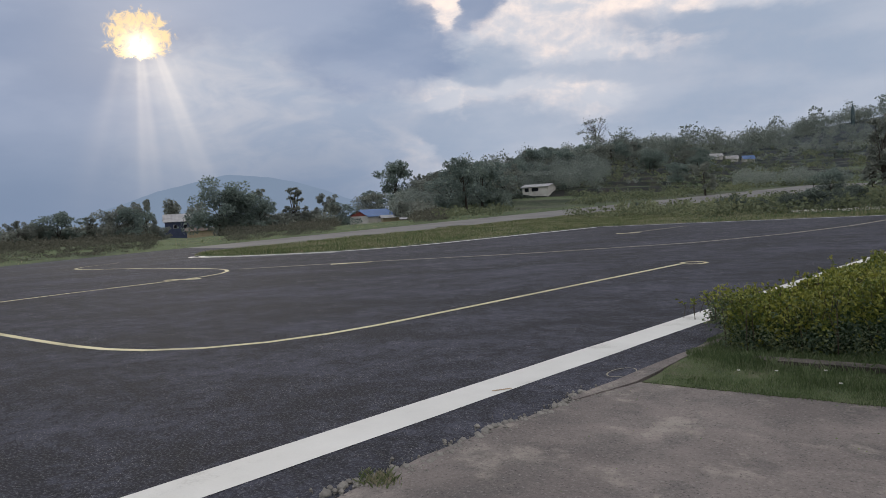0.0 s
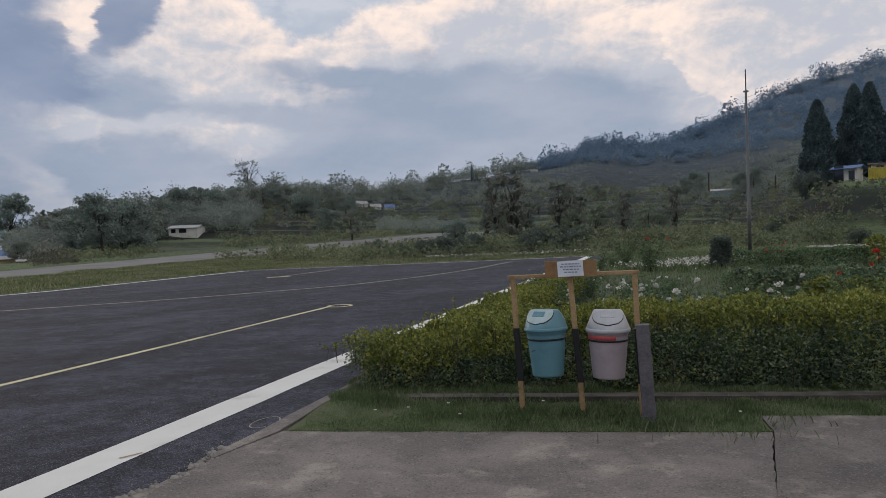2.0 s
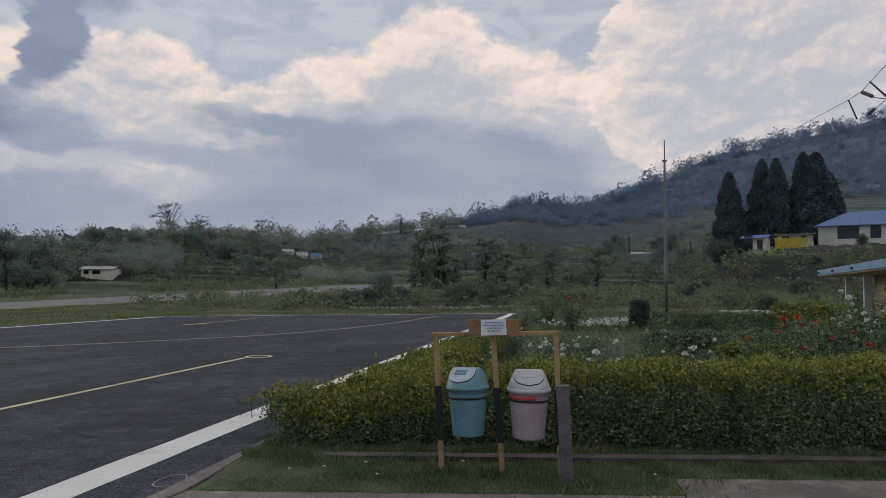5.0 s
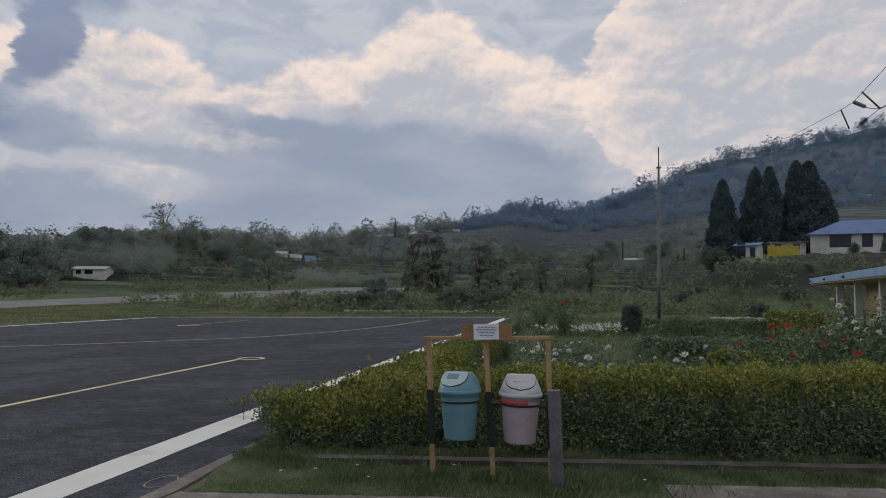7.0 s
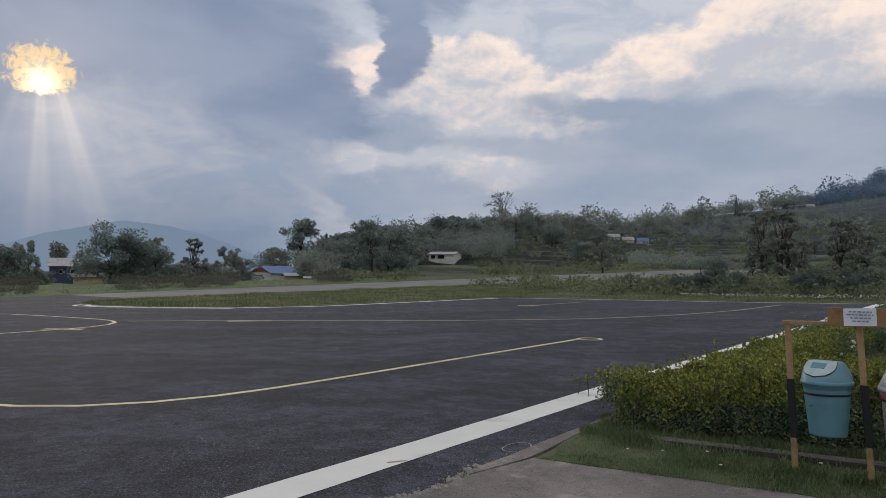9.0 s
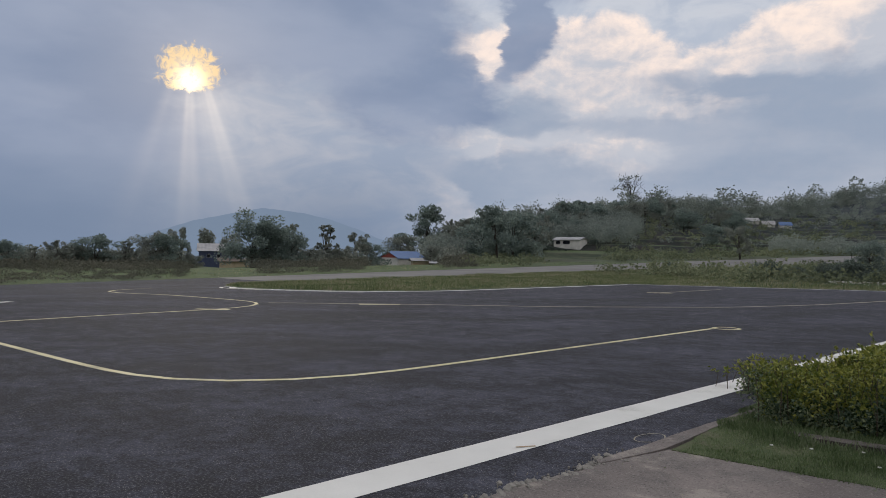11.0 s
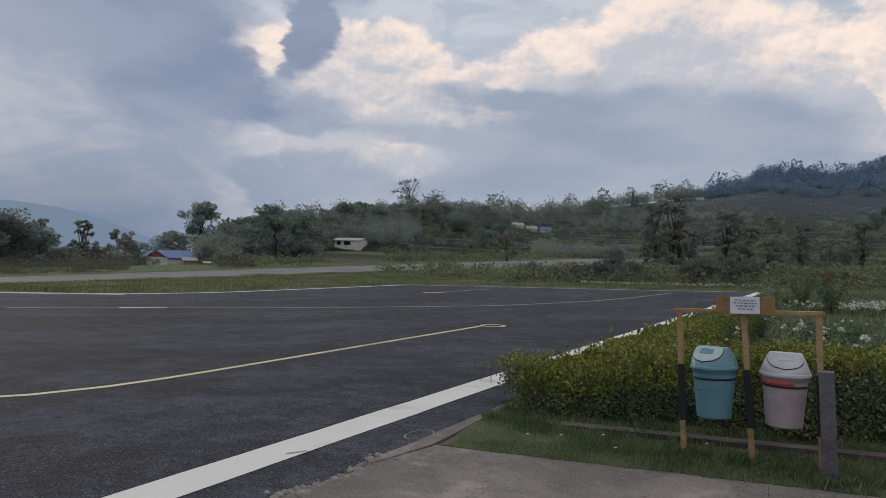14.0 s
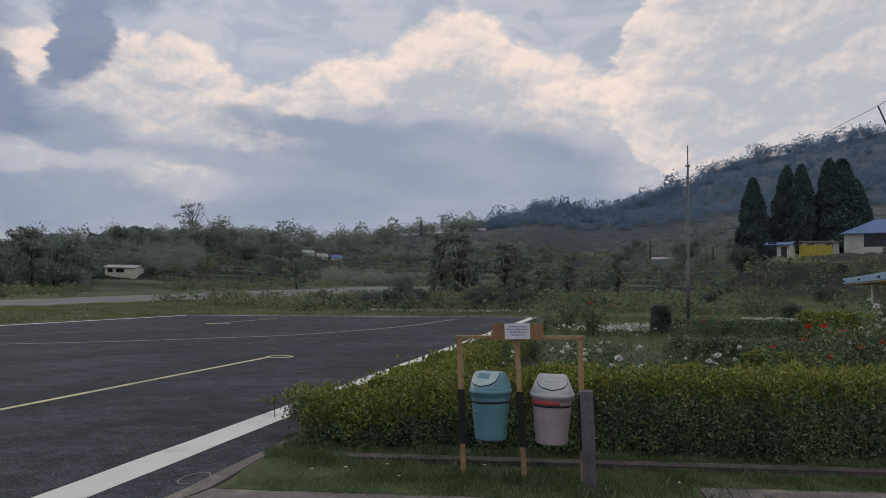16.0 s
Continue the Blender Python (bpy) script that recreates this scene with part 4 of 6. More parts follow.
def build_stand():
    st = thing("bin_stand", Matrix.Identity(4), "raw timber stand with black-wrapped posts in the grass", "stand")
    for xb, xt, zt in ((-1.09, -1.145, 1.15), (-0.585, -0.665, 1.15), (-0.115, -0.150, 1.15)):
        y = 5.95
        zt += (xt + 1.18) * 0.028 + 0.002
        lean = (xt - xb) / zt

        def stick(z0, z1, w, mat, nm, parent, xoff=0.0):
            bm = bmesh.new()
            box(bm, -w, -w * 0.8, z0, w, w * 0.8, z1, bevel=0.004)
            for vv in bm.verts:
                vv.co.x += lean * vv.co.z + 0.004 * math.sin(vv.co.z * 5)
            return part(nm, mesh_bm("stand_" + nm, bm, mat), parent, Matrix.Translation((xb, y, 0)) if parent is st else None)

        p = stick(-0.05, zt, 0.021, WOOD, "post", st)
        stick(0.29, 0.735, 0.0255, BLACK, "wrap", p)
    bm = bmesh.new()
    box(bm, -1.185, 5.925, 1.148, -0.115, 5.975, 1.178, bevel=0.004)
    for vv in bm.verts:
        vv.co.z += (vv.co.x + 1.18) * 0.028
    part("top_rail", mesh_bm("stand_rail", bm, WOOD), st)
    board = part("board", box_mesh("stand_board", BOARD, -0.21, -0.008, -0.065, 0.21, 0.008, 0.072, bevel=0.003), st, Matrix.Translation((-0.655, 5.912, 1.225)) @ pose(0, 0, 0, 0, -1.0, 0), "brown plywood board")
    v, f = [], []
    for j in range(9):
        for i in range(9):
            v.append((-0.105 + 0.21 * i / 8, -0.003 * math.sin(i * 0.9) - 0.003, -0.058 + 0.128 * j / 8))
    for j in range(8):
        for i in range(8):
            f.append((j * 9 + i, j * 9 + i + 1, j * 9 + i + 10, j * 9 + i + 9))
    paper = part("notice", mesh_from("notice", v, f, PAPER, True), board, Matrix.Translation((0.0, -0.0095, 0.0)) @ pose(0, 0, 0, 0, -1.5, 0), "white paper notice with unreadable lines")
    for z, x0, x1 in ((0.044, -0.07, 0.075), (0.022, -0.085, 0.085), (-0.001, -0.06, 0.07), (-0.024, -0.05, 0.055)):
        x = x0
        rng = random.Random(int(z * 1000))
        while x < x1:
            w = rng.uniform(0.012, 0.028)
            part("bar", box_mesh("notice_bar", INK, x, -0.018, z - 0.004, min(x + w, x1), -0.0155, z + 0.005), board)
            x += w + 0.008
    for z in (0.64, 0.69):
        v, f = [], []
        tube(v, f, [(-1.12, 5.972, z + 0.002), (-0.88, 6.075, z - 0.002), (-0.62, 5.972, z), (-0.37, 6.075, z - 0.004), (-0.12, 5.972, z)], [0.003] * 5, 5)
        part("tie_wire", mesh_from("tie_wire", v, f, WIRE_DARK), st)


build_stand()
build_bin("litter_bin", pose(-0.862, 5.90, 0.352, 0, -1.5, -24), PLASTIC_BLUE, PLASTIC_BLUE, PLASTIC_PALE, "teal plastic swing-lid litter bin hung on the stand", None)
build_bin("litter_bin", pose(-0.372, 5.90, 0.348, 0, 0.5, 3), PLASTIC_PINK, PLASTIC_GREY, PLASTIC_GREY, "pale pink plastic litter bin with a grey lid", True)

post = thing("post", pose(-0.06, 5.73, 0, 0, -2.6, 0), "leaning weathered grey post beside the bins", "post")
bm = bmesh.new()
box(bm, -0.05, -0.045, -0.08, 0.05, 0.045, 0.80, bevel=0.008)
bmesh.ops.subdivide_edges(bm, edges=[e for e in bm.edges if abs(e.verts[0].co.z - e.verts[1].co.z) > 0.4], cuts=8)
for vv in bm.verts:
    vv.co.x += 0.004 * noise.noise((vv.co.z * 6, vv.co.x * 20, 0))
part("shaft", mesh_bm("post_shaft", bm, POST_GREY), post)
v, f = [], []
tube(v, f, [(0.056 * math.cos(t), 0.051 * math.sin(t), 0.10 + 0.012 * math.sin(t)) for t in np.linspace(0, 6.28, 17)], [0.004] * 17, 5)
part("wire_loop", mesh_from("wire_loop", v, f, WIRE_DARK), post)

# ---------------------------------------------------------------- hedge


def hedge_shape(rng, n, rows):
    """Points on and just under the skin of the clipped hedge; rows of (start, end, half width, height at either end) in the plan."""
    out, tops = [], []
    weight = np.array([math.dist(a, b) * (h0 + h1 + 2 * w) for a, b, w, h0, h1 in rows])
    for (a, b, w, h0, h1), share in zip(rows, weight / weight.sum()):
        k = int(n * share)
        a, b = np.array(a), np.array(b)
        t = rng.uniform(-0.02, 1.02, k)
        d = (b - a) / np.linalg.norm(b - a)
        nn = np.array([-d[1], d[0]])
        ph = rng.uniform(0, math.pi, k)
        h = h0 + (h1 - h0) * t
        # a rounded box section
        c, s = np.cos(ph), np.sin(ph)
        p = 3.6
        kk = (np.abs(c) ** p + np.abs(s) ** p) ** (-1 / p)
        depth = 1 - np.abs(rng.normal(0, 0.09, k))
        along = a[0] + d[0] * t * np.linalg.norm(b - a) + 0.7 * (a[1] + d[1] * t * np.linalg.norm(b - a))
        lump = 1 + 0.035 * np.sin(along * 5.1 + ph) + 0.035 * np.sin(along * 11.3 + ph * 4) + 0.02 * np.sin(along * 27 + ph * 9)
        across = c * kk * w * depth * lump
        up = s * kk * h * depth * lump
        across = across * (0.93 + 0.07 * np.clip(up / h, 0, 1))
        q = a + np.outer(t, b - a) + np.outer(across, nn)
        out.append(np.column_stack([q, 0.05 + up * 1.04]))
        tops.append(up / h)
    return np.concatenate(out), np.concatenate(tops)


def build_hedge():
    rng = np.random.default_rng(3)
    fr = [tuple(gpt(u, 1.92).xy) for u in (0.32, 1.4, 2.5, 4.7, 7.2)]
    rows = [(fr[0], fr[1], 0.56, 0.36, 0.54), (fr[1], fr[2], 0.60, 0.54, 0.68), (fr[2], fr[3], 0.62, 0.68, 0.71), (fr[3], fr[4], 0.65, 0.71, 0.80)]
    rows += [((-2.12, 7.4), (-1.98, 11.0), 0.42, 0.54, 0.56), ((-1.98, 11.0), (-1.9, 16.0), 0.42, 0.56, 0.57)]
    h = thing("hedge", Matrix.Identity(4), "clipped golden-green hedge along the garden edge", "hedge")
    # solid core under the leaves, coloured dark for the shade inside
    v, f = [], []
    for a, b, w, h0, h1 in rows:
        n = 14
        base = len(v)
        a, b = np.array(a), np.array(b)
        d = (b - a) / np.linalg.norm(b - a)
        nn = np.array([-d[1], d[0]])
        for i in range(n + 1):
            c = a + (b - a) * i / n
            ht = h0 + (h1 - h0) * i / n
            for j in range(9):
                ph = math.pi * j / 8
                k = 0.82 + 0.10 * noise.noise((c[0] * 2, c[1] * 2, j * 0.7))
                q = c + nn * math.cos(ph) * w * k * (0.8 if j in (0, 8) else 1)
                v.append((q[0], q[1], 0.06 + math.sin(ph) ** 0.6 * ht * k if 0 < j < 8 else 0.06))
        for i in range(n):
            for j in range(8):
                q = base + i * 9 + j
                f.append((q, q + 1, q + 10, q + 9))
        f += [tuple(base + j for j in range(9)), tuple(base + n * 9 + j for j in reversed(range(9)))]
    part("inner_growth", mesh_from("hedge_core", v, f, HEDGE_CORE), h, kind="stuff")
    pts, top = hedge_shape(rng, 210000, rows)
    patch = np.array([noise.noise((p[0] * 1.1, p[1] * 1.1, p[2] * 2.0)) + 0.6 * noise.noise((p[0] * 4, p[1] * 4, p[2] * 5)) for p in pts])
    low = rng.uniform(size=len(top)) > np.clip(sstep(0.45, 0.92, top + patch * 0.32 + 0.30 * sstep(-0.6, -1.8, pts[:, 0])), 0.05, 0.88)
    lv, lf = leaves(rng, pts[low], 0.020, 0.35, 1.6)
    part("green_leaves", mesh_from("hedge_leaves_green", lv, lf, HEDGE_LOW), h, kind="stuff")
    lv, lf = leaves(rng, pts[~low], 0.021, 0.2, 1.8, up=np.array([0, 0, 0.5]))
    part("yellow_leaves", mesh_from("hedge_leaves_yellow", lv, lf, HEDGE_TOP), h, kind="stuff")
    # loose shoots above the clipped top, each with its leaves
    shoots, sf, sl, sl2 = [], [], [], []
    for _ in range(900):
        a, b, w, h0, h1 = rows[rng.integers(len(rows))]
        t = rng.uniform()
        ht = h0 + (h1 - h0) * t
        p = np.array([a[0] + (b[0] - a[0]) * t, a[1] + (b[1] - a[1]) * t]) + rng.uniform(-w, w, 2) * 0.9
        ln = rng.uniform(0.02, 0.10) * (1.7 if rng.uniform() < 0.08 else 1)
        q = [(p[0], p[1], ht * 0.75), (p[0] + rng.normal(0, 0.02), p[1] + rng.normal(0, 0.02), ht + 0.03), (p[0] + rng.normal(0, 0.05), p[1] + rng.normal(0, 0.05), ht + 0.03 + ln)]
        tube(shoots, sf, q, [0.0035, 0.003, 0.001], 4)
        for k in range(9):
            s = rng.uniform(0.1, 1)
            sl.append(np.array(q[1]) * (1 - s) + np.array(q[2]) * s)
    # the corner by the apron grows out in a spray
    for _ in range(150):
        a0 = rng.uniform(2.2, 4.2)
        r0 = rng.uniform(0.30, 0.68)
        c = np.array([-2.55, 7.15])
        z0, z1 = rng.uniform(0.08, 0.3), rng.uniform(0.18, 0.52)
        q = [(c[0], c[1], z0), (c[0] + math.cos(a0) * r0 * 0.6, c[1] + math.sin(a0) * r0 * 0.6, (z0 + z1) / 2), (c[0] + math.cos(a0) * r0, c[1] + math.sin(a0) * r0, z1)]
        tube(shoots, sf, q, [0.006, 0.004, 0.0015], 4)
        for k in range(26):
            s = rng.uniform(0.2, 1)
            (sl if z1 > 0.45 and s > 0.5 else sl2).append(np.array(q[1]) * (1 - s) + np.array(q[2]) * s + rng.normal(0, 0.03, 3))
    # bare stems at the foot
    for _ in range(40):
        a, b, w = rows[rng.integers(4)][:3]
        t = rng.uniform()
        x, y = a[0] + (b[0] - a[0]) * t, a[1] + (b[1] - a[1]) * t
        nx, ny = 0.16 * w / 0.6, -0.987 * w / 0.6
        o = rng.uniform(0.40, 0.58)
        tube(shoots, sf, [(x + nx * o, y + ny * o, 0.0), (x + nx * (o + 0.03), y + ny * (o + 0.03), 0.2), (x + nx * o + rng.normal(0, 0.05), y + ny * o, 0.42)], [0.006, 0.005, 0.003], 4)
    part("twig_growth", mesh_from("hedge_twigs", shoots, sf, TWIG), h, kind="stuff")
    lv, lf = leaves(rng, np.array(sl), 0.022, 0.1, up=np.array([0, 0, 0.5]))
    part("shoot_leaves", mesh_from("hedge_shoot_leaves", lv, lf, HEDGE_TOP), h, kind="stuff")
    lv, lf = leaves(rng, np.array(sl2), 0.022, 0.2)
    part("spray_leaves", mesh_from("hedge_spray_leaves", lv, lf, HEDGE_LOW), h, kind="stuff")


build_hedge()

# ---------------------------------------------------------------- grass


def build_grass():
    rng = np.random.default_rng(5)
    n = 120000
    u, vv = rng.uniform(0.0, 7.0, n), rng.uniform(-0.07, 2.4, n)
    vv = np.where(vv < 0, vv * rng.uniform(0, 1, n) ** 2, vv)
    keep = ((vv < 1.5) | (u < 1.0)) & ~((u > 3.7) & (vv < 0.40)) & ~((u > 0.6) & (vv > 0.92) & (vv < 1.09)) & (u > 0.06 + 0.04 * np.sin(vv * 9))
    u, vv = u[keep], vv[keep]
    ca, sa = math.cos(radians(9.3)), math.sin(radians(9.3))
    xy = np.stack([-2.87 + u * ca - vv * sa, 5.1 + u * sa + vv * ca], 1)
    clump = np.array([noise.noise((a * 2.2, b * 2.2, 0)) for a, b in xy])
    tall = 0.030 + 0.050 * np.where((u > 1.5) & (vv > 0.7) & (vv < 1.1), 0.25, 1.0) * sstep(0.45, 1.1, vv) * (0.7 + clump) + 0.02 * clump + 0.025 * sstep(0.3, 0.6, clump)
    tall = tall * (0.45 + 0.55 * sstep(0.1, 0.9, u))
    bv, bf = blades(rng, xy, np.full(len(xy), 0.012), np.clip(tall, 0.015, 0.2), 0.0028)
    tagged(new("grass", mesh_from("grass_front", bv, bf, GRASS)), "short green grass in front of the hedge", "grass", kind="stuff")
    # taller tufts round the posts and along the asphalt
    pts = []
    for x, y, s, k in ((-1.09, 5.93, 0.12, 260), (-0.58, 5.92, 0.12, 260), (-0.06, 5.7, 0.13, 300), (-0.35, 5.95, 0.2, 260), (-2.55, 6.7, 0.35, 380), (-1.7, 6.4, 0.4, 500), (-2.82, 7.2, 0.2, 400), (0.3, 5.9, 0.4, 400), (-2.83, 8.5, 0.25, 300), (-2.8, 9.8, 0.3, 300)):
        pts.append(np.column_stack([rng.normal(x, s, k), rng.normal(y, s * 0.6, k)]))
    pts = np.concatenate(pts)
    pts = pts[pts[:, 0] > -2.98]
    bv, bf = blades(rng, pts, np.full(len(pts), 0.01), 0.085, 0.0026, 0.7)
    tagged(new("grass_tufts", mesh_from("grass_tufts", bv, bf, GRASS)), "taller grass tufts round the posts", "grass", kind="stuff")
    p = np.column_stack([rng.normal(-3.02, 0.06, 240), rng.normal(2.42, 0.045, 240)])
    bv, bf = blades(rng, p, np.full(240, 0.0), 0.05, 0.0022, 1.0)
    tagged(new("grass_tuft", mesh_from("grass_tuft", bv, bf, DRY_GRASS)), "small dry grass tuft in the pavement crack", "grass", kind="stuff")
    # the island and the verges: coarser blades
    n = 60000
    x, y = rng.uniform(-34.8, -21.3, n), 14 + 60 * rng.uniform(0, 1, n) ** 1.5
    ok = y > curve(x, CORNER) + 0.05
    a = np.column_stack([x, y])[ok]
    n = 34000
    x = rng.uniform(-34, 12, n)
    y = np.where(x < -21.4, 34, curve(x, FAR_EDGE)) + 16 * rng.uniform(0, 1, n) ** 1.6 + 0.1
    b = np.column_stack([x, y])
    n = 22000
    c = np.column_stack([rng.uniform(-58, -43.3, n), rng.uniform(-25, 70, n)])
    xy = np.concatenate([a, b, c[:4000]])
    z = ground(xy[:, 0], xy[:, 1])
    hgt = 0.10 + 0.09 * np.array([noise.noise((p[0] * 0.35, p[1] * 0.35, 4)) for p in xy])
    bv, bf = blades(rng, xy, z, np.clip(hgt, 0.05, 0.4), 0.022, 0.7)
    tagged(new("verge_grass", mesh_from("verge_grass", bv, bf, DRY_GRASS)), "rough green grass on the island and verges", "grass", kind="stuff")
    # garden grass behind the hedge
    n = 40000
    xy = np.column_stack([rng.uniform(-2.6, 14, n), rng.uniform(8, 46, n)])
    z = ground(xy[:, 0], xy[:, 1])
    bv, bf = blades(rng, xy, z, 0.10, 0.012, 0.7)
    tagged(new("garden_grass", mesh_from("garden_grass", bv, bf, GRASS)), "green grass between the flower beds", "grass", kind="stuff")
    # little white flowers in the lawn
    v, f = [], []
    for x, y in ((-2.3, 5.62), (-1.75, 5.95), (-2.05, 5.75), (-1.55, 5.6), (-0.95, 6.15), (0.62, 6.02)):
        for k in range(5):
            a = k * 1.257
            tube(v, f, [(x, y, 0.075), (x + 0.008 * math.cos(a), y + 0.008 * math.sin(a), 0.078), (x + 0.014 * math.cos(a), y + 0.014 * math.sin(a), 0.08)], [0.002, 0.005, 0.002], 5)
    tagged(new("lawn_flowers", mesh_from("lawn_flowers", v, f, PETAL_WHITE)), "tiny white flowers in the lawn", "flowers", kind="stuff")
    # leaf litter and grit on the yard
    lit = np.column_stack([rng.uniform(-2.9, 3, 260), rng.uniform(1.2, 5.3, 260), np.full(260, 0.028)])
    lv, lf = leaves(rng, lit, 0.008, 0.97)
    tagged(new("leaf_litter", mesh_from("leaf_litter", lv, lf, DRY_GRASS)), "scattered dry leaf bits on the concrete", "litter", kind="stuff")
    v, f = [], []
    for _ in range(420):
        x, y, s = rng.normal(-3.06, 0.07), rng.uniform(1.0, 4.9), abs(rng.normal(0.003, 0.004)) + 0.0015
        tube(v, f, [(x, y, 0.0), (x + s * 0.3, y, s * 0.6 + 0.01), (x, y + s * 0.3, s + 0.012)], [s, s * 1.1, s * 0.5], 5)
    for _ in range(150):
        y = rng.uniform(0.9, 4.6)
        x, s = -3.07 + 0.05 * math.sin(y * 5) + rng.normal(0, 0.035), rng.uniform(0.010, 0.032)
        tube(v, f, [(x, y, 0.0), (x, y, 0.012), (x + 0.004, y, 0.012 + s * 0.35)], [s, s * 1.05, s * 0.7], rng.integers(5, 8))
    tagged(new("gravel", mesh_from("gravel", v, f, STONE_GRIT)), "crumbled grey grit along the edge of the concrete", "gravel", kind="stuff")


build_grass()

# ---------------------------------------------------------------- roses and flower beds


def bloom_mesh(name, mat, seed, r=0.045):
    rng = random.Random(seed)
    v, f = [], []
    for ring, (rad, lift, n) in enumerate(((0.35, 0.75, 4), (0.7, 0.45, 6), (1.0, 0.1, 7))):
        for k in range(n):
            a = 2 * math.pi * (k + 0.5 * ring + rng.uniform(-0.2, 0.2)) / n
            d, s = Vector((math.cos(a), math.sin(a), 0)), Vector((-math.sin(a), math.cos(a), 0))
            b = len(v)
            for p in (Vector((0, 0, 0)), d * rad * 0.6 * r - s * 0.4 * r + Vector((0, 0, lift * r * 0.7)), d * rad * r + Vector((0, 0, lift * r + 0.25 * r)), d * rad * 0.6 * r + s * 0.4 * r + Vector((0, 0, lift * r * 0.7))):
                v.append(tuple(p))
            f.append((b, b + 1, b + 2, b + 3))
    return mesh_from(name, v, f, mat, True)


BLOOMS = {"white": [bloom_mesh("white_bloom", PETAL_WHITE, s, 0.05) for s in range(2)], "red": [bloom_mesh("red_bloom", PETAL_RED, s, 0.055) for s in range(2)], "pink": [bloom_mesh("pink_bloom", PETAL_PINK, s, 0.045) for s in range(2)]}


def bush_meshes(seed, height, spread, n):
    rng = np.random.default_rng(seed)
    v, f, tips = [], [], []
    lp = []
    for _ in range(13):
        a, r = rng.uniform(0, 6.28), spread * math.sqrt(rng.uniform(0.05, 1))
        h = height * rng.uniform(0.6, 1.05)
        q = [(0, 0, 0), (r * 0.4 * math.cos(a), r * 0.4 * math.sin(a), h * 0.5), (r * math.cos(a), r * math.sin(a), h)]
        tube(v, f, q, [0.010, 0.007, 0.003], 4)
        tips.append(q[2])
        for _ in range(n // 13):
            s = rng.uniform(0.15, 1.0)
            base = np.array(q[1]) * 2 * (1 - s) * s + np.array(q[2]) * s * s
            lp.append(base + rng.normal(0, 0.09, 3) * (1, 1, 0.8))
    lp = np.array(lp)
    lp[:, 2] = np.clip(lp[:, 2], 0.03, None)
    lv, lf = leaves(rng, lp, 0.036, 0.3, 1.4)
    return mesh_from("rose_stems", v, f, TWIG), mesh_from("rose_leaves", lv, lf, ROSE_LEAF), tips


BUSHES = [bush_meshes(20 + i, h, s, n) for i, (h, s, n) in enumerate(((0.85, 0.5, 1500), (1.05, 0.55, 1700), (0.65, 0.6, 1500), (1.35, 0.6, 2000)))]
BUSH_LABEL = {"white": "leafy rose bush with white blooms in the bed", "red": "leafy rose bush with red blooms in the bed", "pink": "leafy rose bush with pink blooms in the bed", "": "green leafy shrub among the roses"}


def rose_bush(x, y, variant, colour, count, scale=1.0, turn=0.0):
    stems, foliage, tips = BUSHES[variant]
    b = thing("rose_bush", pose(x, y, gz(x, y) - 0.02, 0, 0, turn) @ Matrix.Scale(scale, 4), BUSH_LABEL[colour], "rose bush", "roses in the garden")
    part("stem_growth", stems, b, kind="stuff")
    part("foliage", foliage, b, kind="stuff")
    rng = random.Random(int(x * 100 + y * 7))
    for t in rng.sample(tips, min(count, len(tips))) if colour else ():
        part("bloom", rng.choice(BLOOMS[colour]), b, pose(t[0] + rng.uniform(-0.05, 0.05), t[1] + rng.uniform(-0.05, 0.05), t[2] + 0.03, rng.uniform(-50, 20), rng.uniform(-40, 40), rng.uniform(0, 360)) @ Matrix.Scale(rng.uniform(0.75, 1.2), 4))


def build_roses():
    rng = random.Random(11)
    rows = (8.9, 9.9, 11.2, 12.8, 14.6, 17.0, 20.0, 24.0, 29.0)
    for k, y in enumerate(rows):
        x = -1.6
        while x < 2.0 + y * 0.42:
            az = math.degrees(math.atan2(x, y))
            colour = rng.choices(["white", "red", "pink", ""], [4, 0.4, 0.3, 5] if az < 8 else [4, 1.0, 0.4, 4.5])[0]
            rose_bush(x + rng.uniform(-0.3, 0.3), y + rng.uniform(-0.5, 0.5) + x * 0.16, rng.choice((0, 2, 2)) if k < 3 else rng.randrange(3) if k < 6 else rng.randrange(4), colour, rng.randrange(3, 10) if colour == "white" else rng.randrange(2, 5), rng.uniform(0.62, 0.88) if k < 4 else rng.uniform(0.6, 0.85), rng.uniform(0, 360))
            x += rng.uniform(0.9, 1.5) * (1 + 0.08 * k) * (2.4 if k > 5 else 1)
    for x, y, v_, c, n, s in ((-0.5, 9.3, 0, "white", 8, 0.95), (0.15, 9.2, 0, "white", 9, 1.0), (1.5, 9.4, 0, "white", 8, 1.0), (3.9, 11.0, 3, "white", 9, 1.0), (4.4, 11.8, 3, "white", 10, 1.1), (3.5, 11.4, 1, "red", 5, 1.1), (4.9, 12.6, 3, "white", 10, 1.1), (2.7, 10.6, 1, "red", 3, 0.9), (0.66, 9.7, 2, "red", 2, 1.1), (1.75, 9.6, 2, "red", 2, 1.1), (3.6, 12.5, 1, "red", 3, 0.9), (3.3, 10.0, 0, "red", 3, 1.0), (4.0, 13.0, 3, "red", 3, 0.85), (1.15, 9.0, 2, "white", 11, 1.05), (0.95, 8.8, 2, "white", 9, 1.0), (-0.2, 26, 1, "red", 4, 1.2), (-1.2, 30, 3, "pink", 6, 1.0)):
        rose_bush(x, y, v_, c, n, s, x * 70)


build_roses()


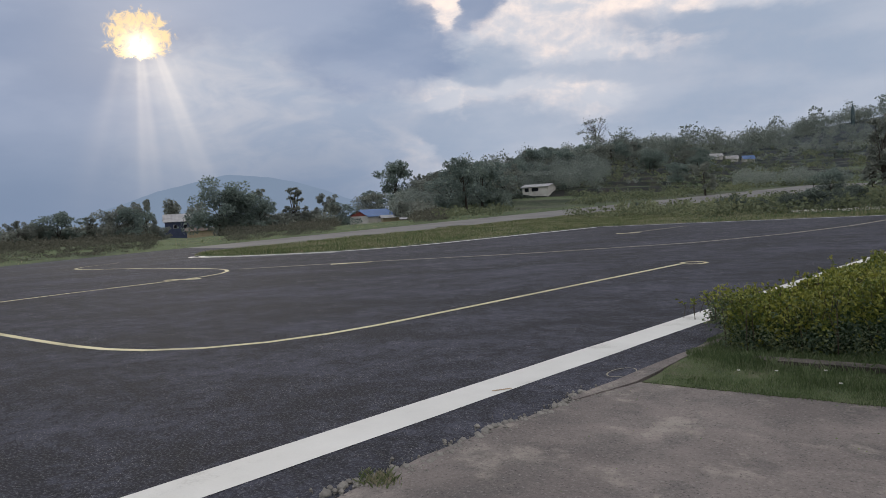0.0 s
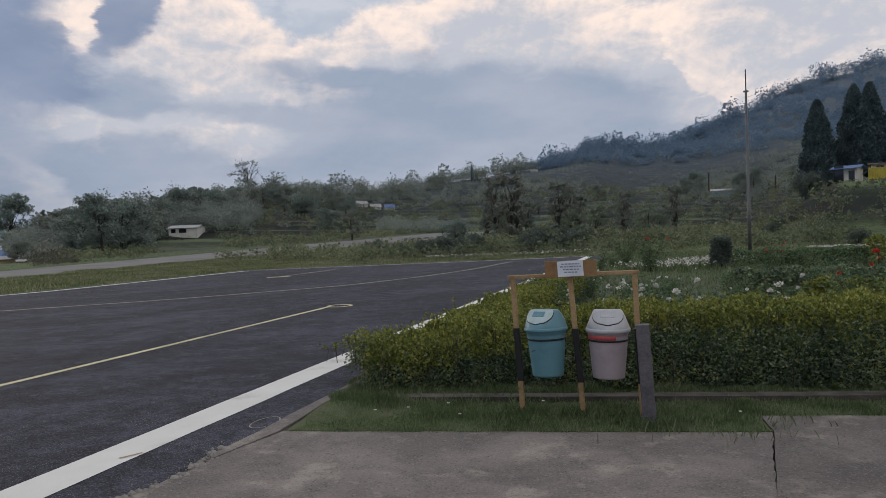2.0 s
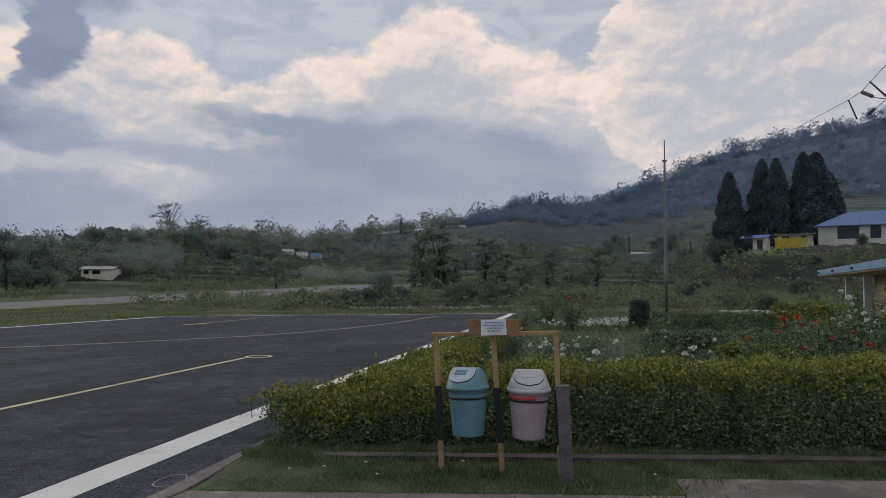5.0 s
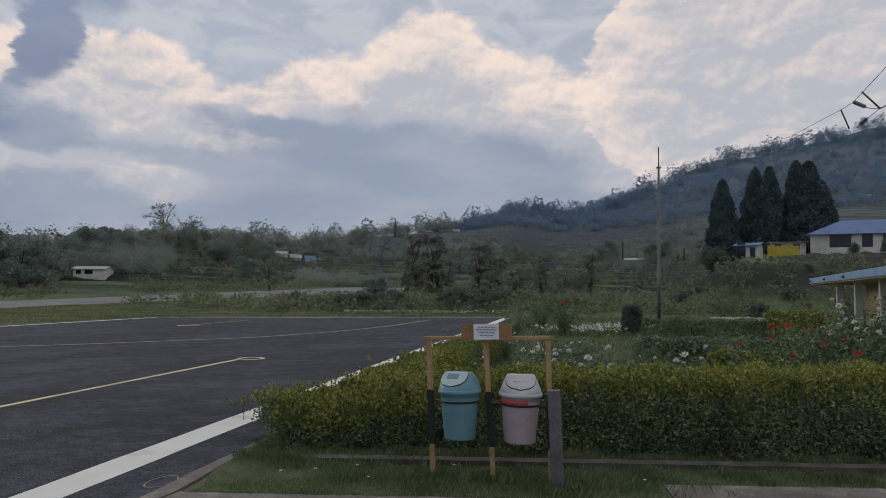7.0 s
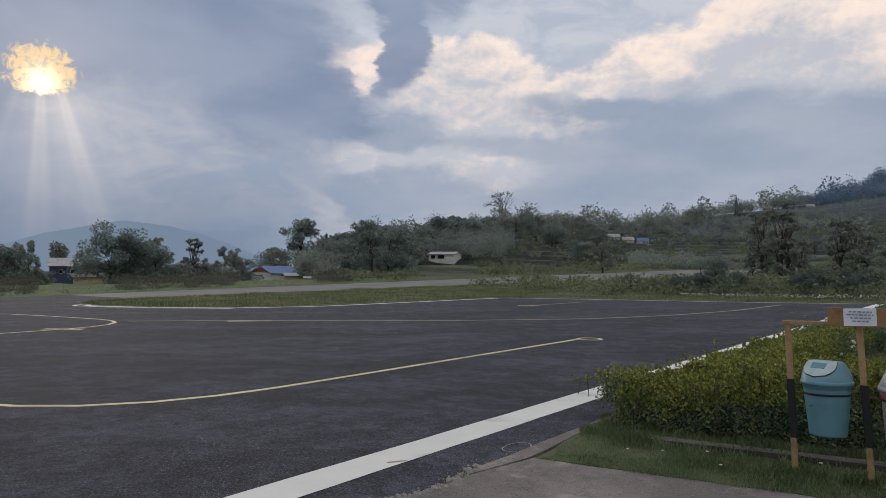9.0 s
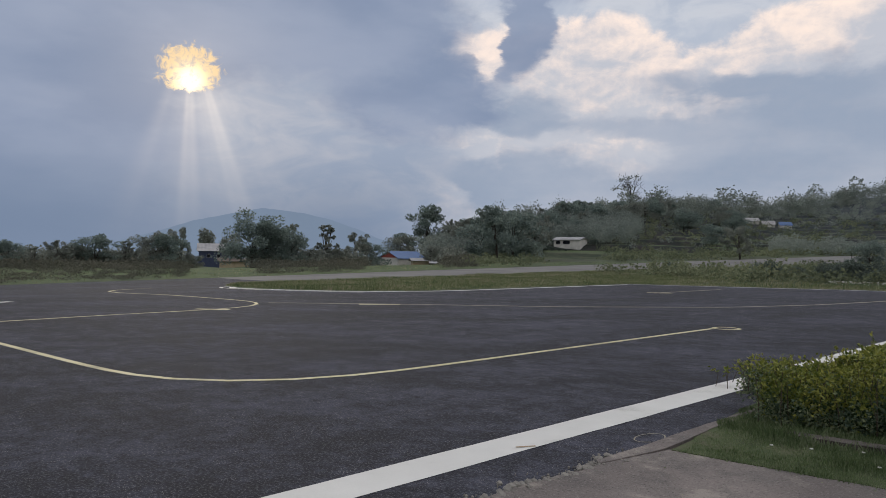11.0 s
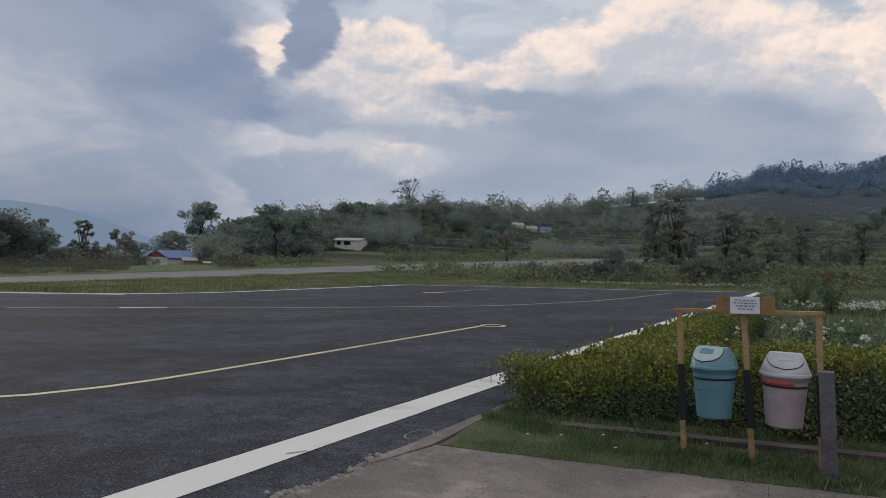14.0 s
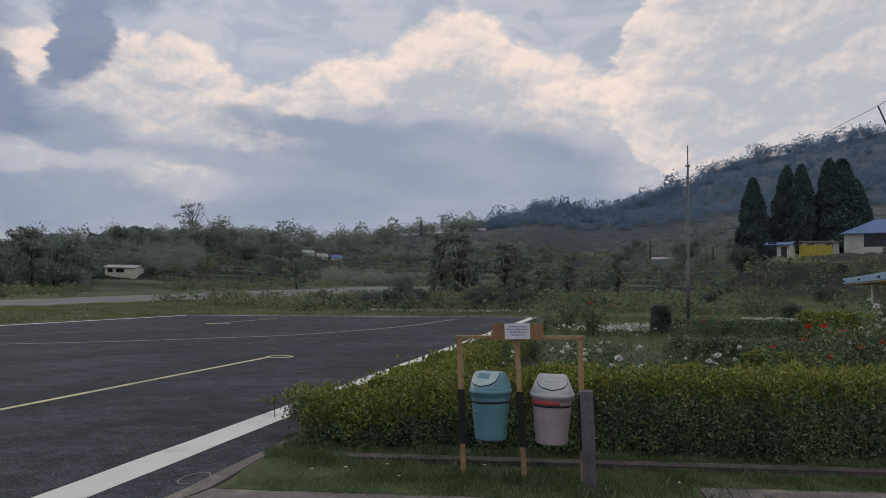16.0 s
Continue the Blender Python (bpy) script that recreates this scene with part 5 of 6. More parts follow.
def flower_bed(name, x0, y0, x1, y1, width, n, label):
    """A low bed thick with small white flowers."""
    rng = np.random.default_rng(int(abs(x0 * 10 + y0)))
    t = rng.uniform(0, 1, n)
    d = np.array([x1 - x0, y1 - y0])
    nn = np.array([-d[1], d[0]]) / np.linalg.norm(d)
    xy = np.array([x0, y0]) + np.outer(t, d) + np.outer(rng.normal(0, width / 2, n), nn)
    z = ground(xy[:, 0], xy[:, 1])
    b = thing(name, Matrix.Identity(4), label, "flower bed")
    bv, bf = blades(rng, np.repeat(xy, 4, 0) + rng.normal(0, 0.06, (n * 4, 2)), np.repeat(z, 4), 0.22, 0.014, 0.5)
    part("stalk_growth", mesh_from(name + "_stalks", bv, bf, GRASS), b, kind="stuff")
    c = np.column_stack([xy, z + rng.uniform(0.15, 0.32, n)])
    lv, lf = leaves(rng, np.repeat(c, 3, 0), 0.045, 0.3, 1.1)
    part("petals", mesh_from(name + "_petals", lv, lf, PETAL_WHITE), b, kind="stuff")


def low_hedge(x0, y0, x1, y1, w, h, mat, n, label):
    """A knee-high clipped row of shrubs in the garden."""
    rng = np.random.default_rng(int(abs(x0 * 31 + y0 * 7)))
    b = thing("low_hedge", pose(x0, y0, gz(x0, y0)), label, "hedge")
    pts, top = hedge_shape(rng, n, [((0, 0), (x1 - x0, y1 - y0), w, h, h)])
    pts[:, 2] += ground(pts[:, 0] + x0, pts[:, 1] + y0) - gz(x0, y0)
    lv, lf = leaves(rng, pts, 0.05, 0.3, 1.4)
    part("foliage", mesh_from("low_hedge_leaves", lv, lf, mat), b, kind="stuff")
    v, f = [], []
    for t in np.linspace(0.05, 0.95, 9):
        tube(v, f, [((x1 - x0) * t, (y1 - y0) * t, -0.1), ((x1 - x0) * t + 0.03, (y1 - y0) * t, h * 0.8)], [0.03, 0.012], 5)
    part("stem_growth", mesh_from("low_hedge_stems", v, f, TWIG), b, kind="stuff")


low_hedge(2.6, 25.5, 6.4, 26.2, 0.5, 0.62, ROSE_LEAF, 9000, "low dark green clipped hedge between the flower beds")
low_hedge(6.6, 25.4, 8.6, 25.8, 0.7, 0.95, HEDGE_TOP, 7000, "golden-brown rounded shrub row in the garden")
low_hedge(1.6, 15.6, 5.4, 16.6, 0.45, 0.55, HEDGE_LOW, 12000, "low green clipped hedge among the roses")
low_hedge(2.2, 11.2, 3.0, 11.5, 0.35, 0.62, HEDGE_TOP, 5000, "small golden-green clipped shrub among the roses")

flower_bed("flower_bed", -0.5, 26, 4.5, 34, 1.6, 700, "low bed thick with small white flowers")
flower_bed("flower_bed", -14, 42.5, -4.2, 47, 0.7, 260, "thin row of white flowers beyond the apron")
flower_bed("flower_bed", 7.5, 42, 12.5, 43.5, 0.7, 420, "low row of white flowers by the bank")

# ---------------------------------------------------------------- trees


def tree_meshes(name, seed, height, radius, leaf, n, style, mat):
    """Trunk with limbs, and a crown of many small leaf blades in uneven clumps."""
    rng = np.random.default_rng(seed)
    v, f, pts = [], [], []
    if style == "conifer":
        tube(v, f, [(0, 0, -0.5), (0.02, 0, height * 0.5), (0, 0.02, height * 0.97)], [radius * 0.09, radius * 0.06, 0.02], 7)
        k = 0
        for _ in range(n):
            h = rng.uniform(0.10, 1.0) ** 0.85
            prof = (1 - h) ** 0.56 * (0.62 + 0.38 * min(1.0, h / 0.22)) + 0.03
            a = rng.uniform(0, 6.28)
            # boughs stand out in uneven tiers, with notches between them
            lobe = 0.84 + 0.30 * noise.noise((math.cos(a) * 1.6, math.sin(a) * 1.6, h * 9 + seed)) + 0.16 * noise.noise((math.cos(a) * 4, math.sin(a) * 4, h * 24 + seed))
            r = radius * 1.25 * prof * lobe * math.sqrt(rng.uniform(0.35, 1.08))
            pts.append((r * math.cos(a), r * math.sin(a), h * height + rng.normal(0, 0.1)))
        up = np.array([0, 0, 0.9])
    else:
        base = 0.22 if style != "slim" else 0.10
        bend = rng.normal(0, 0.04, 2) * height
        top = (bend[0], bend[1], height * 0.72)
        tube(v, f, [(0, 0, -0.6), (bend[0] * 0.3, bend[1] * 0.3, height * 0.35), top], [height * 0.030, height * 0.020, height * 0.008], 7)
        clumps = []
        m = {"round": 17, "slim": 30, "open": 13, "bare": 26}[style]
        for i in range(m):
            a = i * 2.4 + rng.normal(0, 0.4)
            h0 = height * (base + (0.70 - base) * rng.uniform(0, 1))
            hh = rng.uniform(0.0, 1.0)
            rr = radius * (0.35 + 0.65 * math.sin(math.pi * (0.12 + 0.8 * hh))) * rng.uniform(0.45, 1.0)
            tip = (bend[0] + rr * math.cos(a), bend[1] + rr * math.sin(a), height * (base + 0.05 + (0.93 - base) * hh))
            st = (bend[0] * h0 / height, bend[1] * h0 / height, min(h0, tip[2] - 0.02 * height))
            midp = ((st[0] + tip[0]) / 2, (st[1] + tip[1]) / 2, (st[2] + tip[2]) / 2 + height * 0.02)
            tube(v, f, [st, midp, tip], [height * 0.008, height * 0.005, height * 0.002], 5)
            clumps.append(tip)
            if style == "bare":
                for _ in range(5):
                    e = np.array(tip) + rng.normal(0, radius * 0.16, 3) + (0, 0, height * 0.05)
                    tube(v, f, [midp if rng.uniform() < 0.4 else tip, tuple(e)], [height * 0.0042, height * 0.0016], 4)
        clumps.append((bend[0], bend[1], height * 0.86))
        per = n // len(clumps)
        for i, c in enumerate(clumps):
            if style == "bare" and i % 3:
                per_i = per // 6
            else:
                per_i = per
            s = radius * rng.uniform(0.27, 0.46) * (0.5 if style == "slim" else 0.62 if style == "open" else 1.0) * (0.45 if style == "bare" else 1)
            for _ in range(3):
                cc = np.array(c) + rng.normal(0, s * 0.75, 3) * (1, 1, 0.7)
                q = rng.normal(size=(per_i // 3 + 1, 3))
                q /= np.linalg.norm(q, axis=1, keepdims=True)
                q *= s * rng.uniform(0.35, 1.0, (len(q), 1)) ** 0.5 * 0.8
                pts += (cc + q * (1, 1, 0.75)).tolist()
        up = None
    lv, lf = leaves(rng, np.array(pts), leaf, 0.2, 1.5, up)
    return mesh_from(name + "_trunk", v, f, BARK, True), mesh_from(name + "_crown", lv, lf, mat)


TREES = {
    "round": tree_meshes("round", 1, 6.0, 2.6, 0.185, 5600, "round", LEAF_A),
    "broad": tree_meshes("broad", 2, 6.0, 3.6, 0.175, 8840, "round", LEAF_A),
    "grey": tree_meshes("grey", 3, 6.0, 2.3, 0.17, 4600, "round", LEAF_B),
    "slim": tree_meshes("slim", 4, 7.0, 1.3, 0.13, 4600, "slim", LEAF_B),
    "open": tree_meshes("open", 5, 6.5, 2.3, 0.14, 5600, "open", LEAF_B),
    "tall": tree_meshes("tall", 6, 9.0, 2.9, 0.213, 7140, "round", LEAF_A),
    "bare": tree_meshes("bare", 7, 9.0, 4.2, 0.250, 1190, "bare", LEAF_B),
    "conifer": tree_meshes("conifer", 8, 9.5, 1.9, 0.15, 22000, "conifer", LEAF_C),
    "conifer_b": tree_meshes("conifer_b", 9, 9.5, 2.1, 0.15, 24000, "conifer", LEAF_C),
    "bush": tree_meshes("bush", 10, 2.2, 1.6, 0.12, 2400, "round", LEAF_D),
    "sapling": tree_meshes("sapling", 12, 3.6, 1.1, 0.07, 5200, "open", LEAF_PALE),
}
TREE_LABEL = {
    "round": "dark green round-crowned tree by the airfield", "broad": "broad dense dark green tree", "grey": "grey-green leafy tree on the slope",
    "slim": "slender tree with sparse tufts of leaves", "open": "open-crowned tree with gaps between its boughs", "tall": "tall dark tree with a dense crown",
    "bare": "large half-bare tree on the ridge against the sky", "conifer": "tall dark conifer beside the houses", "conifer_b": "tall dense dark conifer beside the houses",
    "bush": "dense dark green bush on the bank", "sapling": "young wispy tree on the slope",
}


def tree(kind, az, r, top=None, scale=1.0, widen=1.0, turn=0.0):
    """A tree at a bearing and distance; top: the height that its crown reaches, in metres over the apron."""
    x, y, z = polar(az, r)
    h = {"tall": 9.0, "bare": 9.0, "conifer": 9.5, "conifer_b": 9.5, "slim": 7.0, "open": 6.5, "bush": 2.2, "sapling": 3.6}.get(kind, 6.0)
    s = scale if top is None else max(0.3, (top - z) / (h * 0.98))
    t = thing("bush" if kind == "bush" else "conifer" if kind.startswith("con") else "tree", Matrix.LocRotScale((x, y, z - 0.05), Euler((0, 0, turn)), (s * widen, s * widen, s)), TREE_LABEL[kind], "bush" if kind == "bush" else "tree", "bushes on the slope" if kind == "bush" else "trees round the airfield")
    part("trunk", TREES[kind][0], t)
    part("crown", TREES[kind][1], t)


def top_at(el, r):
    return 1.55 + r * math.tan(radians(el))


# trees along the valley edge: kind, bearing, distance, height of the top as an angle, widening
for kind, az, r, el, w in (
    ("round", -78.0, 96, 0.25, 1.0), ("slim", -76.4, 92, 0.1, 1.3), ("open", -75.1, 94, 0.5, 1.0), ("round", -72.6, 96, 0.75, 1.2), ("grey", -73.6, 98, 0.2, 1.1), ("slim", -70.6, 98, 0.6, 1.5),
    ("grey", -69.0, 98, 1.2, 1.1), ("round", -67.6, 95, 0.8, 1.0), ("open", -66.7, 97, 1.6, 0.7), ("open", -64.9, 165, 1.35, 0.8), ("broad", -61.6, 98, 2.15, 1.05), ("round", -60.0, 99, 1.8, 1.1), ("round", -58.6, 97, 0.9, 1.1),
    ("slim", -58.4, 108, 2.15, 0.9), ("slim", -55.9, 104, 2.15, 1.2), ("open", -53.7, 100, 1.5, 0.9), ("grey", -57.2, 100, 0.2, 1.2), ("grey", -55.0, 105, 0.3, 1.2), ("round", -52.5, 108, 0.6, 1.2),
    ("grey", -50.1, 130, 1.35, 1.2), ("tall", -48.0, 150, 3.55, 0.85), ("round", -49.4, 140, 1.3, 1.2), ("round", -46.9, 150, 1.5, 1.2), ("open", -45.9, 170, 2.7, 0.7), ("open", -44.6, 170, 2.8, 0.8), ("slim", -45.3, 172, 2.6, 1.0),
    ("tall", -42.2, 100, 3.5, 0.95), ("round", -41.0, 112, 2.9, 1.2), ("round", -43.4, 118, 2.3, 1.2), ("bare", -31.8, 262, 6.1, 1.1), ("round", -79.6, 94, -0.3, 1.2), ("grey", -71.5, 96, -0.2, 1.4), ("grey", -66.0, 100, -0.4, 1.3),
    ("grey", -63.0, 120, 0.0, 1.4), ("grey", -47.6, 110, 0.6, 1.0), ("grey", -46.2, 112, 0.5, 1.1), ("sapling", -44.7, 100, 0.0, 1.2),
):
    tree(kind, az, r, top_at(el, r), 1.0, w, az * 1.7)
# conifers and bushes by the houses
for kind, az, r, el, w in (("conifer", 11.25, 88, 8.35, 0.95), ("conifer_b", 10.75, 90, 5.9, 0.75), ("conifer_b", 13.5, 90, 9.1, 0.80), ("conifer", 14.45, 88, 9.15, 0.85), ("conifer_b", 16.25, 89, 9.4, 0.85), ("conifer", 17.05, 88, 9.35, 1.15), ("conifer_b", 17.9, 91, 7.9, 0.95), ("conifer", 12.5, 91, 5.6, 1.1), ("conifer_b", 15.5, 92, 6.2, 1.1)):
    tree(kind, az, r, top_at(el, r), 1.0, w, az)
for az, el0, el, w in ((3.1, 2.0, 4.0, 0.8), (7.0, 2.1, 4.1, 0.9), (5.9, 2.0, 3.7, 0.7), (2.3, 2.1, 3.6, 0.8)):
    r = seat(az, el0)
    tree("round", az, r, top_at(el, r), 1.0, w, az)
for az, r, el, w in ((10.4, 74, 3.4, 0.8), (19.0, 84, 3.7, 0.7), (21.9, 70, 4.1, 0.6), (15.8, 55, 0.6, 1.0), (13.6, 50, -0.6, 1.0), (18.5, 60, 0.8, 1.0), (9.0, 60, 0.0, 1.3), (8.2, 57, -0.3, 1.2), (19.75, 76, 3.75, 0.45), (11.0, 73, 3.5, 0.75), (17.0, 62, 1.5, 0.8)):
    tree("bush", az, r, top_at(el, r), 1.0, w, az)


BARN_R = seat(-36.4, 0.6)


def barn_view(az, r):
    """The slope in front of the farm shed is open pasture."""
    return (np.abs(az + 36.5) < 2.3) & (r < BARN_R + 6)


for az, dr, sc in ((-37.9, 4.5, 0.5), (-37.3, 5.5, 0.34), (-36.8, 6.0, 0.24), (-38.5, 2.0, 0.6), (-34.6, 1.0, 0.5)):
    tree("bush", az, BARN_R - dr, None, sc, 1.1, az)


def scatter_trees():
    rng = random.Random(21)
    # the wooded slope of the near ridge
    for _ in range(95):
        az = rng.uniform(-46, -24)
        t = rng.uniform(0.62 if az > -37 else 0.35, 0.98)
        r = 78 + (float(curve(az, RIDGE_R)) - 78) * t
        if barn_view(az, r):
            continue
        kind = rng.choice(["round", "grey", "grey", "round", "open", "slim", "broad"])
        tree(kind, az, r, None, rng.uniform(0.55, 1.0), rng.uniform(0.9, 1.3), rng.uniform(0, 6))
    # single trees on the terraces
    for _ in range(34):
        az = rng.uniform(-26, 24)
        r = rng.uniform(100, 330)
        tree(rng.choice(["grey", "round", "open", "sapling", "sapling"]), az, r, None, rng.uniform(0.5, 0.9), rng.uniform(0.9, 1.3), rng.uniform(0, 6))
    # wispy young trees beyond the apron
    for _ in range(20):
        az = rng.gauss(-7, 4.0)
        r = rng.uniform(66, 110)
        tree(rng.choice(["slim", "slim", "sapling"]), az, r, None, rng.uniform(0.6, 1.15), rng.uniform(0.9, 1.2), rng.uniform(0, 6))
    # dark bushes along the far side of the runway strip and the apron
    for _ in range(44):
        az = rng.uniform(-34, -4)
        r = rng.uniform(50, 64) if az > -22 else rng.uniform(60, 74)
        x, y = r * math.sin(radians(az)), r * math.cos(radians(az))
        if -44.5 < x < -33.5 or y < 44:
            continue
        tree("bush", az, r, None, rng.uniform(0.25, 0.55), rng.uniform(0.9, 1.5), rng.uniform(0, 6))


scatter_trees()


def clump_cloud(rng, places, h, w, per, leaf, mat, name, label, category):
    """Far woods and scrub: every plant a trunkless tuft of leaf blades with an uneven outline."""
    n = len(places)
    base = np.repeat(places, per, 0)
    hh = np.repeat(h, per)
    ww = np.repeat(w, per)
    q = rng.normal(size=(n * per, 3))
    q /= np.linalg.norm(q, axis=1, keepdims=True)
    q *= rng.uniform(0.3, 1.0, (n * per, 1)) ** 0.5
    lob = 0.75 + 0.35 * np.sin(q[:, 0] * 5 + np.repeat(rng.uniform(0, 6, n), per)) * np.sin(q[:, 2] * 4 + np.repeat(rng.uniform(0, 6, n), per))
    c = base + np.stack([q[:, 0] * ww * lob, q[:, 1] * ww * lob, hh * (0.46 + 0.52 * q[:, 2] * lob)], 1)
    lv, lf = leaves(rng, c, 1.0, 0.2, 1.4)
    # leaf size follows the plant
    lv = lv.reshape(-1, 4, 3)
    lv = c[:, None, :] + (lv - lv[:, :1, :]) * (leaf * np.repeat(np.sqrt(h * w), per))[:, None, None]
    tagged(new(name, mesh_from(name, lv.reshape(-1, 3), lf, mat)), label, category, kind="stuff")


def build_woods():
    rng = np.random.default_rng(8)

    def spots(n, a0, a1, t0, t1, rmin):
        az = rng.uniform(a0, a1, n)
        t = rng.uniform(t0, t1, n)
        r = rmin + (curve(az, RIDGE_R) - rmin) * t
        x, y = r * np.sin(np.radians(az)), r * np.cos(np.radians(az))
        return np.column_stack([x, y, ground(x, y)]), r

    # thick wood on the near ridge
    p, r = spots(1400, -48, -19, 0.38, 1.0, 85)
    field = np.array([noise.noise((a * 0.012, b * 0.012, 2)) for a, b in p[:, :2]])
    keep = ((field > 0.0) & (r > 0.62 * curve(np.degrees(np.arctan2(p[:, 0], p[:, 1])), RIDGE_R))) | (r > 0.88 * curve(np.degrees(np.arctan2(p[:, 0], p[:, 1])), RIDGE_R)) | (np.degrees(np.arctan2(p[:, 0], p[:, 1])) < -36)
    keep &= (np.degrees(np.arctan2(p[:, 0], p[:, 1])) < -31) | (r > 0.84 * curve(np.degrees(np.arctan2(p[:, 0], p[:, 1])), RIDGE_R)) | (field > 0.38)
    keep &= ~barn_view(np.degrees(np.arctan2(p[:, 0], p[:, 1])), r)
    p = p[keep]
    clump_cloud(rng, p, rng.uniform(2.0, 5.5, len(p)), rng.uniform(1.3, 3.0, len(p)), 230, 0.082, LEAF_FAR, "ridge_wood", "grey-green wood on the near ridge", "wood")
    # the long hill
    p, r = spots(3600, -22, 30, 0.22, 1.0, 80)
    field = np.array([noise.noise((a * 0.010, b * 0.010, 5)) for a, b in p[:, :2]])
    ok = ((field > 0.22) & (r > 150)) | (r > 470)
    p, r = p[ok], r[ok]
    # past 470 m the wood takes the bluer leaf colour, haze included
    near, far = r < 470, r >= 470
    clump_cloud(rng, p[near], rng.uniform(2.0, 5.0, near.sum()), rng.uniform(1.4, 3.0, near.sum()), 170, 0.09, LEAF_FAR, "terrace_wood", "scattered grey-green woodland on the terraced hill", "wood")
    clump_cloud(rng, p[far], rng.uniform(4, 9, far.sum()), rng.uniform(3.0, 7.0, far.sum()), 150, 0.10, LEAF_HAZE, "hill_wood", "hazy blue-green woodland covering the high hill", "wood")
    # crest trees against the sky
    az = rng.uniform(-46, 24, 620)
    r = curve(az, RIDGE_R) * rng.uniform(0.93, 1.0, 620)
    x, y = r * np.sin(np.radians(az)), r * np.cos(np.radians(az))
    p = np.column_stack([x, y, ground(x, y)])
    big = np.where(rng.uniform(size=620) < 0.15, 1.6, 1.0)
    h = np.clip(r * 0.017 * rng.uniform(0.6, 1.4, 620), 3, 12) * big
    # the far crest likewise carries its haze in the leaf colour
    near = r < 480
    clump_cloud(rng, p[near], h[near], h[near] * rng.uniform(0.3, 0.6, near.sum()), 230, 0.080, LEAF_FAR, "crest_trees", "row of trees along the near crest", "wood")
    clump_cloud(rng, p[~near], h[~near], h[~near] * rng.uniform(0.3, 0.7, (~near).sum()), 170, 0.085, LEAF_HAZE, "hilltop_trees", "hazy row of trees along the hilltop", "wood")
    # undergrowth on the valley side of the runway
    az = rng.uniform(-84, -44, 3800)
    r = 44.5 + 70 * rng.uniform(0, 1, 3800) ** 0.8
    x, y = r * np.sin(np.radians(az)), r * np.cos(np.radians(az))
    ok = (x < -44.5) & ~((np.abs(az + 49.7) < 3.2) & (r < 118)) & ~((np.abs(az + 63.8) < 2.6) & (r < 140))
    p = np.column_stack([x, y, ground(x, y)])[ok]
    grow = 0.25 + 1.2 * sstep(56, 100, np.hypot(p[:, 0], p[:, 1]))
    clump_cloud(rng, p, rng.uniform(0.4, 1.35, len(p)) * grow, rng.uniform(0.6, 1.5, len(p)) * (0.4 + 0.6 * grow), 55, 0.15, BRUSH, "undergrowth", "tangled undergrowth beside the runway", "undergrowth")
    az = rng.uniform(-84, -45, 700)
    r = rng.uniform(96, 128, 700)
    ok = ~((np.abs(az + 49.7) < 3.0) & (r < 124)) & ~((np.abs(az + 64.0) < 2.2) & (r < 140))
    x, y = r * np.sin(np.radians(az)), r * np.cos(np.radians(az))
    p = np.column_stack([x, y, ground(x, y)])[ok]
    clump_cloud(rng, p, rng.uniform(1.4, 3.6, len(p)), rng.uniform(0.9, 2.0, len(p)), 110, 0.12, LEAF_B, "valley_wood", "hazy thicket along the edge of the valley", "wood")
    # scrub on slopes and banks
    az = rng.uniform(-44, 26, 4600)
    r = 48 + 300 * rng.uniform(0, 1, 4600) ** 1.3
    x, y = r * np.sin(np.radians(az)), r * np.cos(np.radians(az))
    ok = ~((x < -33) & (x > -45)) & ~barn_view(az, r) & ~((az > 9) & (r > 66) & (r < 100)) & (y > np.where(x < -21.4, 48, curve(x, FAR_EDGE) + 4))
    p = np.column_stack([x, y, ground(x, y)])[ok]
    big = 1 + np.hypot(p[:, 0], p[:, 1]) / 160
    clump_cloud(rng, p, rng.uniform(0.2, 1.0, len(p)) * big, rng.uniform(0.4, 1.3, len(p)) * big, 36, 0.17, SCRUB, "scrub", "low scrub and weeds on the terraces", "scrub")


    # bushes that line the terrace edges
    az = rng.uniform(-34, 16, 40000)
    r = np.geomspace(75, 620, 40000)
    x, y = r * np.sin(np.radians(az)), r * np.cos(np.radians(az))
    z0, z1 = ground(x, y), ground(x + 1.6 * np.sin(np.radians(az)), y + 1.6 * np.cos(np.radians(az)))
    patchy = np.sin(x * 0.045 + 1) * np.sin(y * 0.05) + 0.5 * np.sin(az * 2.1)
    ok = (z1 - z0 > 0.42) & (rng.uniform(size=len(x)) < 0.30 + 0.35 * patchy) & ~barn_view(az, r)
    p = np.column_stack([x, y, z0])[ok][::2]
    far = 1 + np.hypot(p[:, 0], p[:, 1]) / 300
    clump_cloud(rng, p, rng.uniform(0.5, 1.4, len(p)) * far, rng.uniform(0.5, 1.3, len(p)) * far, 40, 0.17, LEAF_FAR, "terrace_scrub", "dark bushes along the edges of the terraces", "scrub")


build_woods()

# ---------------------------------------------------------------- clipped shrub, mast, wires
x, y, z = polar(4.7, 28)
sh = thing("clipped_shrub", pose(x, y, z), "clipped cylindrical dark green shrub in the garden", "shrub")
rng = np.random.default_rng(4)
a, t = rng.uniform(0, 6.28, 5200), rng.uniform(0, 1, 5200)
rr = 0.36 * (0.9 + 0.1 * np.sin(a * 4 + t * 6)) * np.where(t > 0.9, np.sqrt(rng.uniform(0, 1, 5200)), rng.uniform(0.75, 1.05, 5200))
lv, lf = leaves(rng, np.column_stack([rr * np.cos(a), rr * np.sin(a), 0.15 + 0.95 * t]), 0.05, 0.2)
part("foliage", mesh_from("shrub_foliage", lv, lf, LEAF_D), sh)
v, f = [], []
